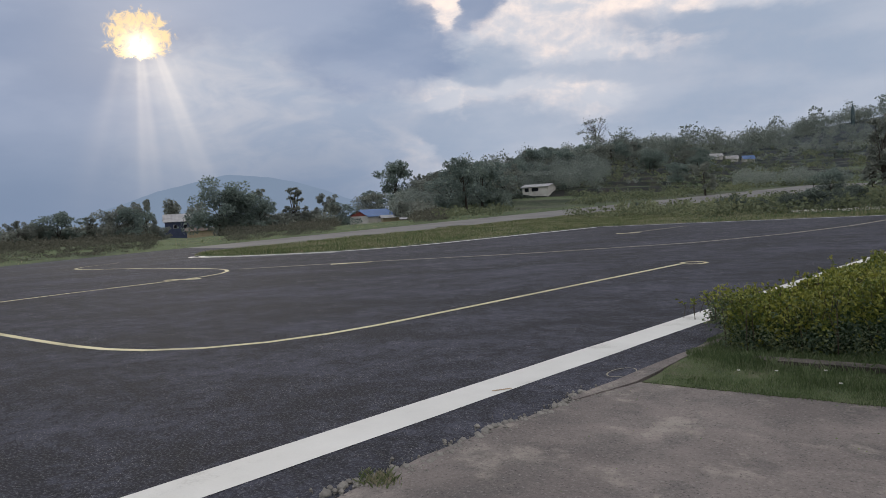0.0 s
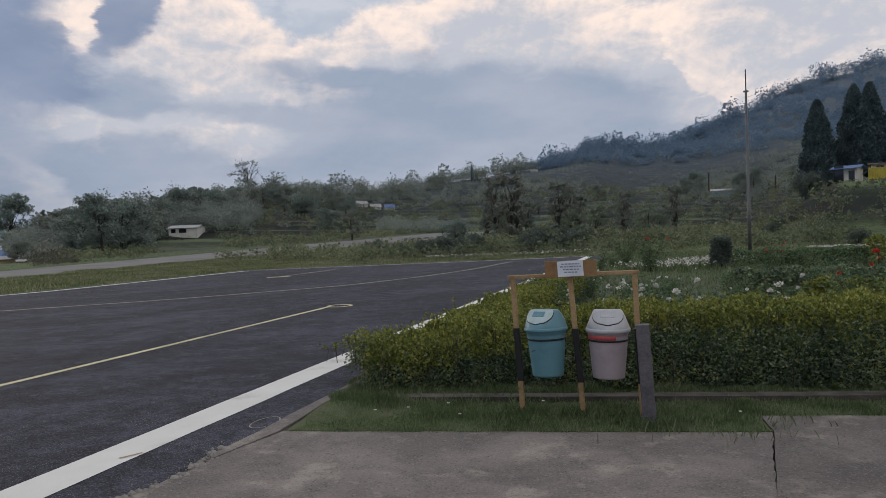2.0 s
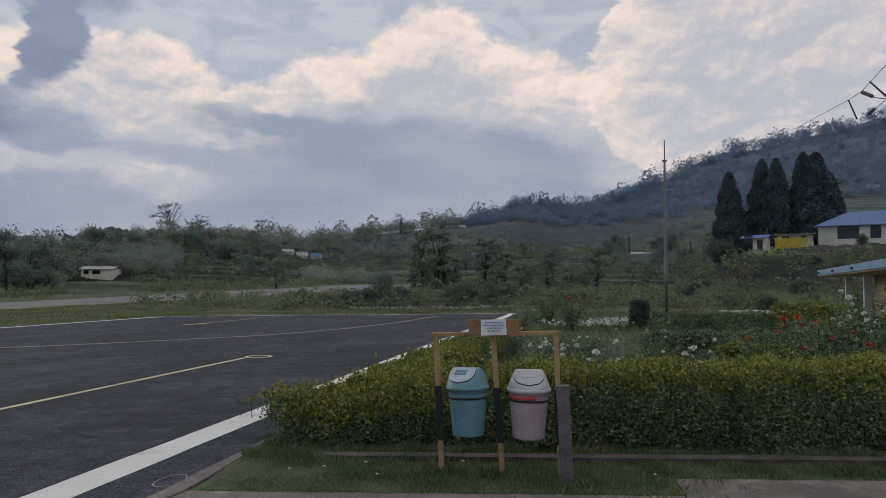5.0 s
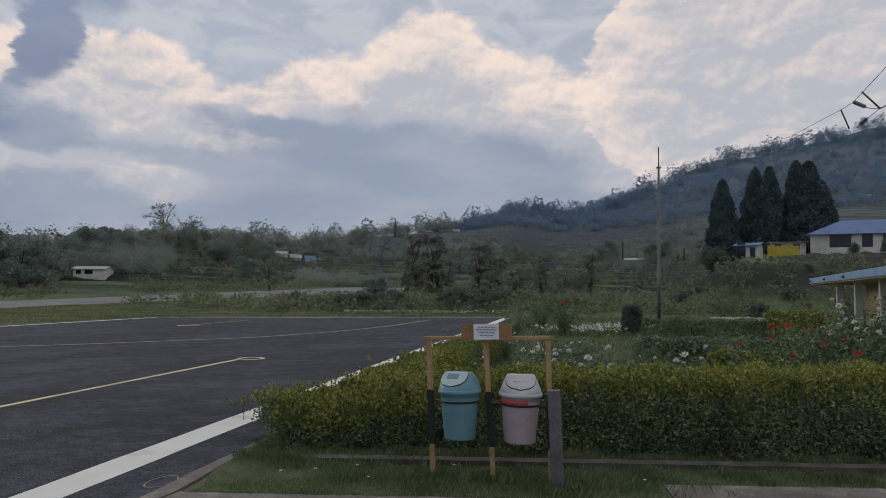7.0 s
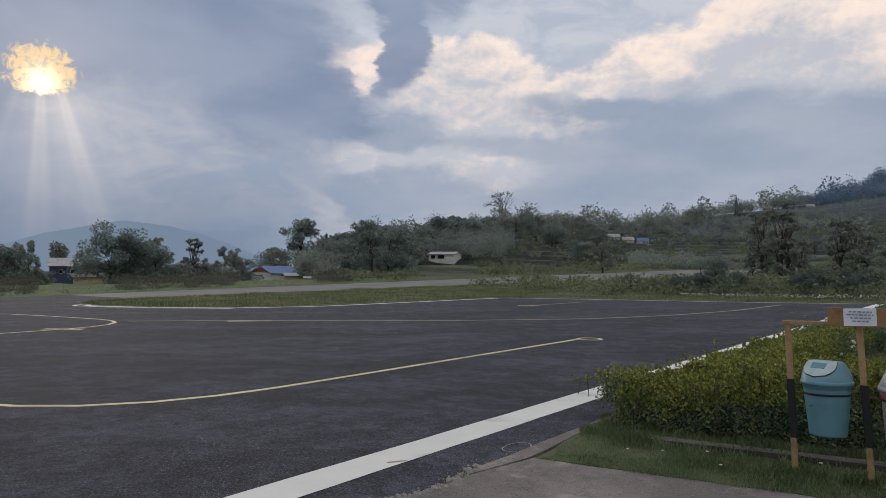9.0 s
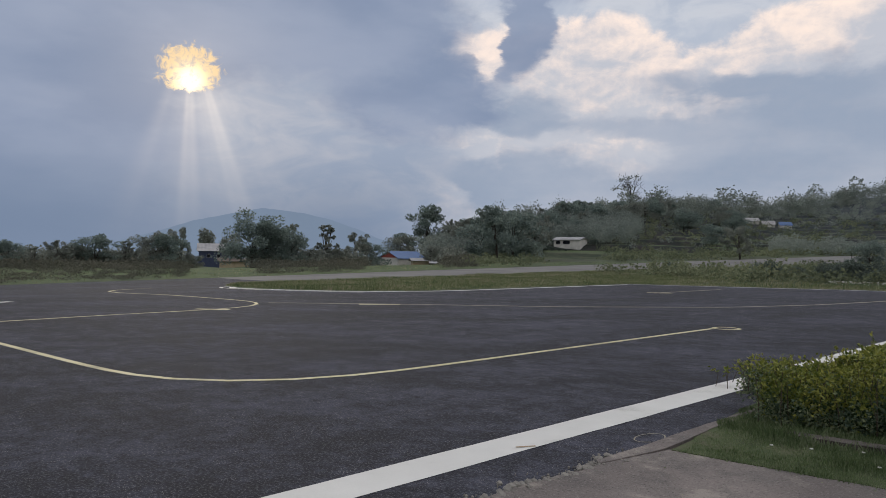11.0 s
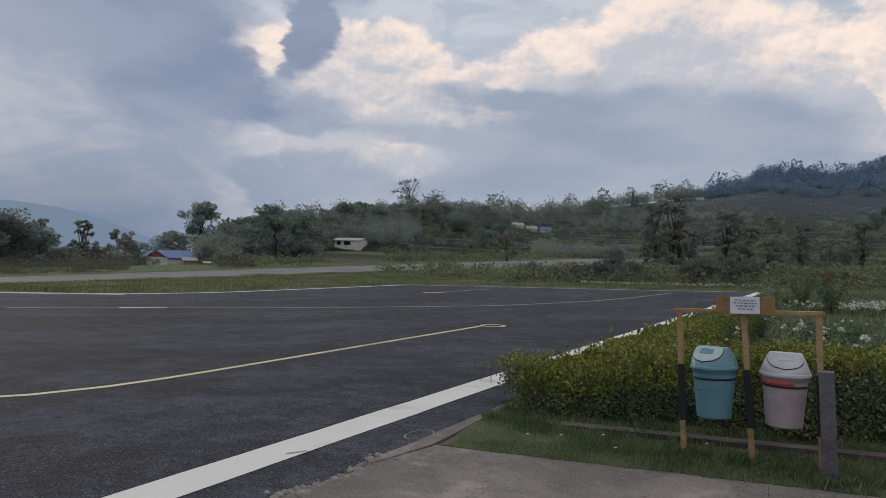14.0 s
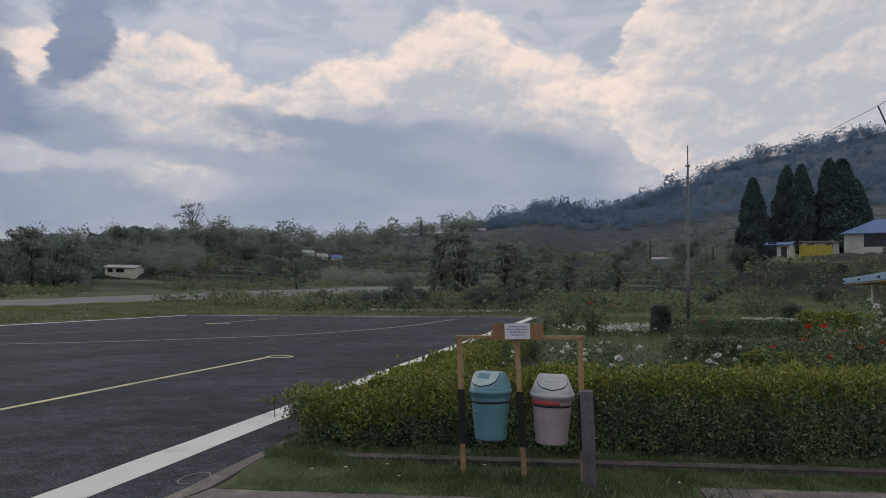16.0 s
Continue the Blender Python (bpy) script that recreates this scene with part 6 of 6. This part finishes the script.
tube(v, f, [(0, 0, -0.1), (0.02, 0, 0.5), (0, 0, 1.0)], [0.04, 0.035, 0.02], 6)
part("trunk", mesh_from("shrub_trunk", v, f, BARK), sh)

mx, my = 5.22, 44.75
mast = thing("mast", pose(mx, my, gz(mx, my)), "tall slender grey steel mast in the grass", "mast")
v, f = [], []
H = 10.55 - gz(mx, my)
tube(v, f, [(0, 0, -0.3), (0, 0, 3), (0, 0, 3.02), (0, 0, 6.4), (0, 0, 6.42), (0, 0, H - 1.2)], [0.105, 0.10, 0.085, 0.08, 0.066, 0.062], 12)
part("tube", mesh_from("mast_tube", v, f, STEEL, True), mast)
v, f = [], []
tube(v, f, [(0, 0, H - 1.25), (0, 0, H)], [0.035, 0.028], 8)
part("tip", mesh_from("mast_tip", v, f, WIRE_DARK), mast)
part("bracket", box_mesh("mast_bracket", WIRE_DARK, -0.14, -0.03, H - 1.32, 0.14, 0.03, H - 1.22, bevel=0.01), mast)


def air(az, el, r):
    return Vector((r * math.sin(radians(az)), r * math.cos(radians(az)), 1.55 + r * math.tan(radians(el))))


def cable(name, pts, rad, label, category="cable"):
    v, f = [], []
    tube(v, f, pts, [rad] * len(pts), 5)
    tagged(new(name, mesh_from(name, v, f, WIRE_DARK, True)), label, category)


cable("overhead_wire", [air(6.5, 9.3, 46), air(11, 10.1, 36), air(15.9, 11.5, 26), air(19.2, 13.05, 19), air(20.0, 13.5, 17.6), air(21.9, 15.45, 14.5), air(25, 19.5, 11)], 0.006, "thin overhead wire strung from the mast")
cable("overhead_wire", [air(20.55, 12.1, 17.5), air(21.6, 12.9, 16.8), air(23, 13.6, 16)], 0.006, "thin overhead wire with insulators")
cable("jumper_wire", [air(20.0, 13.5, 17.6), air(20.75, 13.05, 17.4), air(21.2, 12.9, 17.2), air(21.6, 12.87, 17.0), air(22.6, 13.2, 16.6)], 0.008, "dark drooping jumper wire between insulators")
cable("spreader_rod", [air(19.21, 13.07, 19), air(19.71, 11.7, 19)], 0.018, "dark spreader rod between the wires", "rod")
cable("spreader_rod", [air(20.54, 14.1, 17.3), air(21.6, 12.87, 17.0)], 0.020, "dark spreader rod between the wires", "rod")
for p, q in ((air(20.02, 13.5, 17.6), air(20.7, 13.1, 17.4)), (air(20.4, 11.95, 17.5), air(20.8, 12.3, 17.4))):
    ins = thing("insulator", Matrix.Translation(p), "grey ribbed insulator on the overhead wire", "insulator")
    d = q - p
    v, f = [], []
    tube(v, f, [d * (k / 12) for k in range(13)], [0.045 if k % 2 else 0.028 for k in range(13)], 9)
    part("ribs", mesh_from("insulator_ribs", v, f, STEEL), ins)

# ---------------------------------------------------------------- buildings


def house(name, az, r, turn, w, d, h, roof_h, wall_mat, roof_mat, label, gable=None, windows=(), eaves=0.35, sink=0.4, z=None, corrugate=True, door=None, gable_mat=None, hip=0.0):
    """A house with walls, a pitched roof of corrugated sheet, and windows let into the front."""
    x, y, zz = polar(az, r)
    zz = zz if z is None else z
    hs = thing(name, pose(x, y, zz, 0, 0, turn), label, "house" if name == "house" else name.replace("_", " "))
    t = 0.15
    cuts = sorted([(u, v0, uw, vh) for u, v0, uw, vh in windows])
    edge = -w / 2
    front = []
    for u, v0, uw, vh in cuts:
        front += [(edge, u, -sink, h), (u, u + uw, -sink, v0), (u, u + uw, v0 + vh, h)]
        edge = u + uw
    front.append((edge, w / 2, -sink, h))
    xs_ = sorted({p for q in front for p in q[:2]})
    zs_ = sorted({p for q in front for p in q[2:]})
    # the front is one sheet with its openings cut out
    bm = bmesh.new()
    grid = {}
    for i in range(len(xs_) - 1):
        for j in range(len(zs_) - 1):
            cx, cz = (xs_[i] + xs_[i + 1]) / 2, (zs_[j] + zs_[j + 1]) / 2
            if any(q[0] < cx < q[1] and q[2] < cz < q[3] for q in front):
                vs = []
                for key in ((xs_[i], zs_[j]), (xs_[i + 1], zs_[j]), (xs_[i + 1], zs_[j + 1]), (xs_[i], zs_[j + 1])):
                    if key not in grid:
                        grid[key] = bm.verts.new((key[0], -d / 2, key[1]))
                    vs.append(grid[key])
                bm.faces.new(vs)
    ext = bmesh.ops.extrude_face_region(bm, geom=bm.faces[:])
    for e_ in ext["geom"]:
        if isinstance(e_, bmesh.types.BMVert):
            e_.co.y += t
    part("wall", mesh_bm(name + "_front", bm, wall_mat), hs)
    for dims in ((-w / 2, d / 2 - t, -sink, w / 2, d / 2, h), (-w / 2, -d / 2 + t, -sink, -w / 2 + t, d / 2 - t, h), (w / 2 - t, -d / 2 + t, -sink, w / 2, d / 2 - t, h)):
        part("wall", box_mesh(name + "_wall", wall_mat, *dims), hs)
    for u, v0, uw, vh in cuts:
        wn = part("window", box_mesh("pane", WINDOW_DARK, 0.03, 0.08, 0.03, uw - 0.03, 0.10, vh - 0.03), hs, Matrix.Translation((u, -d / 2, v0)))
        bm = bmesh.new()
        for b4 in ((0, 0.04, 0, 0.04, 0.12, vh), (uw - 0.04, 0.04, 0, uw, 0.12, vh), (0.04, 0.04, 0, uw - 0.04, 0.12, 0.04), (0.04, 0.04, vh - 0.04, uw - 0.04, 0.12, vh)):
            box(bm, *b4)
        part("window_frame", mesh_bm("window_frame", bm, WALL_WHITE), wn)
    # roof: two pitched sheets with thickness and ridges
    n = max(8, int(w / 0.28)) if corrugate else 8
    v, f = [], []
    for side in (-1, 1):
        b = len(v)
        for i in range(n + 1):
            u = -w / 2 - eaves + (w + 2 * eaves) * i / n
            k = 0.022 * (i % 2) if corrugate else 0
            for lift in (0.0, 0.05):
                v.append((max(-w / 2 + hip, min(w / 2 - hip, u)) if hip else u, 0, h + roof_h + k + lift))
                v.append((u, side * (d / 2 + eaves), h - roof_h * eaves / (d / 2) + k + lift))
        for i in range(n):
            q = b + i * 4
            f += [(q, q + 1, q + 5, q + 4), (q + 2, q + 6, q + 7, q + 3), (q + 1, q + 3, q + 7, q + 5)]
        f += [(b, b + 2, b + 3, b + 1), (b + n * 4, b + n * 4 + 1, b + n * 4 + 3, b + n * 4 + 2)]
    part("roof", mesh_from(name + "_roof", v, f, roof_mat), hs)
    if hip:
        for s in (-1, 1):
            e_ = s * (w / 2 + eaves)
            zl = h - roof_h * eaves / (d / 2)
            vv = [(s * (w / 2 - hip), 0, h + roof_h + 0.05), (e_, -d / 2 - eaves, zl + 0.05), (e_, d / 2 + eaves, zl + 0.05), (s * (w / 2 - hip), 0, h + roof_h), (e_, -d / 2 - eaves, zl), (e_, d / 2 + eaves, zl)]
            part("hip", mesh_from(name + "_hip", vv, [(0, 1, 2), (3, 5, 4), (1, 4, 5, 2), (0, 3, 4, 1), (0, 2, 5, 3)], roof_mat), hs)
    for s in (-1, 1) if not hip else ():
        bm = bmesh.new()
        vs = [bm.verts.new((s * (w / 2 - o), yy, zc)) for o in (0, t) for yy, zc in ((-d / 2, h), (d / 2, h), (0, h + roof_h))]
        bm.faces.new(vs[:3])
        bm.faces.new(vs[3:])
        for i in range(3):
            bm.faces.new((vs[i], vs[(i + 1) % 3], vs[3 + (i + 1) % 3], vs[3 + i]))
        part("gable", mesh_bm(name + "_gable", bm, gable_mat or wall_mat), hs)
    if door:
        part("door", box_mesh(name + "_door", WINDOW_DARK, door[0], -d / 2 - 0.03, -0.05, door[0] + 0.8, -d / 2 - 0.004, 1.9), hs)
    return hs


# turn: the front faces back down the bearing at turn = -az
house("house", -49.8, 118, 96, 6.4, 4.2, 1.5, 1.0, WALL_WHITE, ROOF_BLUE, "small white house with a blue tin roof and red gable", windows=((0.6, 0.35, 0.6, 0.7),), gable_mat=WALL_BRICK, z=-0.75)
house("shed", -48.3, 112, 60, 3.0, 1.6, 0.85, 0.3, WALL_CREAM, ROOF_GREY, "low lean-to shed with a pale tin roof")
house("shed", -46.6, 98, 50, 3.0, 1.5, 0.6, 0.15, ROOF_RUST, ROOF_GREY, "low open shed with a grey roof", z=-0.4)
house("house", -64.4, 138, 64.4, 5.2, 4.4, 1.9, 1.2, WALL_DARK, ROOF_GREY, "dark blue boarded house with a grey tin roof", windows=((-1.2, 0.5, 0.6, 0.7), (0.5, 0.5, 0.6, 0.7)), z=top_at(-0.8, 138), sink=4)
house("shed", -62.7, 118, 62, 5.2, 2.5, 0.9, 0.35, WALL_CREAM, ROOF_RUST, "low shed with a rusty tin roof", z=top_at(-1.25, 118))
rw = BARN_R
house("shed", -36.4, rw, 8, rw * 0.040, rw * 0.022, rw * 0.0078, rw * 0.0032, WALL_WHITE, ROOF_GREY, "long whitewashed farm shed with a grey roof", windows=((-rw * 0.017, 0.15, rw * 0.007, rw * 0.0055), (-rw * 0.006, 0.15, rw * 0.011, rw * 0.0055)), sink=2.5)
rs = seat(4.85, 1.95)
house("shed", 4.85, rs, -5, rs * 0.027, rs * 0.02, rs * 0.008, rs * 0.0025, ROOF_PALE_BLUE, ROOF_GREY, "small blue-grey tin shed on the terraces", sink=2.0)
# the knoll
house("cabin", 13.1, 77, -30, 1.9, 1.8, 1.6, 0.25, WALL_WHITE, ROOF_BLUE, "small white cabin with a doorway on the knoll", windows=((0.2, 0.1, 0.6, 1.3),), z=top_at(2.5, 77), door=(-0.95,))
house("house", 15.6, 82, -12, 3.2, 2.4, 1.6, 0.12, WALL_WHITE, ROOF_RUST, "white house behind the conifers", windows=((-1.3, 0.9, 0.7, 0.6), (0.4, 0.9, 0.7, 0.6)), z=top_at(2.7, 82))
house("house", 20.6, 80, -20, 9.6, 4.6, 2.35, 1.3, WALL_WHITE, ROOF_BLUE, "long white house with a blue hipped roof on the knoll", windows=((-3.2, 0.9, 1.9, 1.3), (-0.5, 0.9, 0.95, 1.3), (1.2, 0.9, 1.0, 1.3), (3.2, 0.9, 1.0, 1.3)), z=top_at(2.72, 80), hip=2.6)
fx, fy, fz = polar(15.3, 75)
fence = thing("sheet_fence", pose(fx, fy, top_at(2.74, 75), 0, 0, -15), "bright yellow corrugated sheet fence on the knoll", "fence")
v, f = [], []
n = 44
for i in range(n + 1):
    u = -1.35 + 2.7 * i / n
    o = 0.03 * (i % 2)
    v += [(u, o, -0.5), (u, o, 1.2), (u, o + 0.02, 1.2), (u, o + 0.02, -0.5)]
for i in range(n):
    q = i * 4
    f += [(q + a, q + 4 + a, q + 4 + (a + 1) % 4, q + (a + 1) % 4) for a in range(4)]
part("sheet", mesh_from("fence_sheet", v, f, WALL_YELLOW), fence)
part("end_sheet", box_mesh("fence_end", WALL_YELLOW, 1.36, 0.0, -0.5, 1.40, 1.6, 1.2), fence)
for k in range(4):
    part("fence_post", box_mesh("fence_post", WOOD, -1.3 + k * 0.85, 0.06, -0.5, -1.22 + k * 0.85, 0.13, 1.3), fence)
def earth_bank():
    """A ragged heap of dug soil along the top of the bank."""
    rng = random.Random(3)
    na, nr = 90, 18
    v, f = [], []
    for i in range(na):
        a = 14.2 + 13 * i / (na - 1)
        for j in range(nr):
            q = j / (nr - 1)
            r = 65.5 + 9.5 * q + 1.2 * noise.noise((a * 0.8, 1, 0))
            x, y = r * math.sin(radians(a)), r * math.cos(radians(a))
            edge = min(1.0, 3.2 * min(q, 1 - q)) * min(1.0, (i + 0.5) / 12)
            v.append((x, y, gz(x, y) - 0.15 + edge * (0.38 + 0.22 * noise.noise((x * 0.7, y * 0.7, 1)) + 0.12 * noise.noise((x * 2.2, y * 2.2, 4)))))
    for i in range(na - 1):
        for j in range(nr - 1):
            q = i * nr + j
            f.append((q, q + nr, q + nr + 1, q + 1))
    tagged(new("ground_bank", mesh_from("ground_bank", v, f, EARTH, True)), "bank of dark dug earth below the houses", "earth bank", kind="structure")


earth_bank()
# houses and sheds on the ridge and the high slope
rng_h = random.Random(5)
for az, el, r, w, roof in ((-38.5, 3.25, 205, 6, ROOF_GREY), (-33.6, 4.25, 250, 5, ROOF_RUST), (-30.3, 4.55, 258, 6, ROOF_GREY), (-23.2, 3.9, 330, 8, ROOF_GREY), (-22.0, 3.85, 340, 6, ROOF_GREY), (-20.9, 4.0, 350, 6, ROOF_BLUE),
                           (-9.2, 5.0, 420, 6, ROOF_GREY), (-2.6, 5.9, 430, 8, ROOF_GREY), (1.2, 6.3, 460, 6, ROOF_RUST), (9.6, 6.6, 400, 5, ROOF_GREY), (20.5, 6.9, 300, 8, ROOF_GREY), (-12.0, 4.6, 400, 6, ROOF_RUST)):
    r = min(seat(az, el - 0.1), 0.97 * float(curve(az, RIDGE_R)))
    w *= 0.7
    house("house", az, r, -az + rng_h.uniform(-25, 25), w, w * 0.6, 1.3, 1.1, WALL_WHITE, roof, "small white house among the trees on the hill", sink=3.0, corrugate=False)
# pale spire on the ridge
sx, sy, sz = polar(-14.15, 420)
sp = thing("spire", pose(sx, sy, sz), "dark slender spire on the ridge line", "tower")
v, f = [], []
tt = top_at(5.65, 420) - sz
tube(v, f, [(0, 0, -1), (0, 0, tt * 0.5), (0, 0, tt * 0.8), (0, 0, tt)], [1.1, 1.0, 0.7, 0.1], 8)
part("shaft", mesh_from("spire_shaft", v, f, LEAF_C), sp)

# the airfield shelter behind the roses
kx, ky = 14.9, 48.8
ex, ey = 11.1, 27.9
ang = math.degrees(math.atan2(ey - ky, ex - kx))
kiosk = thing("shelter", pose(kx, ky, 0, 0, 0, ang), "cream shelter with a flat pale blue roof edge", "shelter")
L = math.hypot(ex - kx, ey - ky) + 6
part("roof", box_mesh("shelter_roof", ROOF_PALE_BLUE, 0, 0, 2.36, L, 9, 2.70, bevel=0.02), kiosk)
part("ceiling_board", box_mesh("shelter_soffit", WALL_CREAM, 0.1, 0.1, 2.30, L - 0.1, 8.9, 2.357), kiosk)
part("wall", box_mesh("shelter_wall", WALL_CREAM, 5.5, 2.2, -0.3, L - 0.5, 2.45, 2.30), kiosk)
part("wall", box_mesh("shelter_end", WALL_CREAM, 5.25, 2.2, -0.3, 5.495, 8.5, 2.30), kiosk)
for u in (5.2, 10.5, 16.0, 21.5):
    col = part("column", box_mesh("shelter_column", WALL_WHITE, u, 0.75, -0.3, u + 0.34, 1.09, 2.30, bevel=0.02), kiosk)
for u in (0.8, 6.5, 12.5):
    part("spotlight", box_mesh("shelter_lamp", WIRE_DARK, u, -0.10, 2.46, u + 0.28, -0.004, 2.56, bevel=0.015), kiosk)

# timber posts and a gate frame on the terraces
for az, e0, e1 in ((3.9, 1.95, 4.05), (8.45, 2.2, 3.55), (6.9, 2.3, 3.2), (8.0, 2.3, 3.1)):
    r = seat(az, e0)
    px, py, pz = polar(az, r)
    v, f = [], []
    tube(v, f, [(0, 0, -0.8), (0.03, 0, top_at(e1, r) - top_at(e0, r))], [0.0011 * r, 0.0009 * r], 7)
    t = thing("timber_post", pose(px, py, top_at(e0, r)), "thin upright timber post on the terraces", "post", "posts on the terraces")
    part("shaft", mesh_from("timber_shaft", v, f, BARK), t)
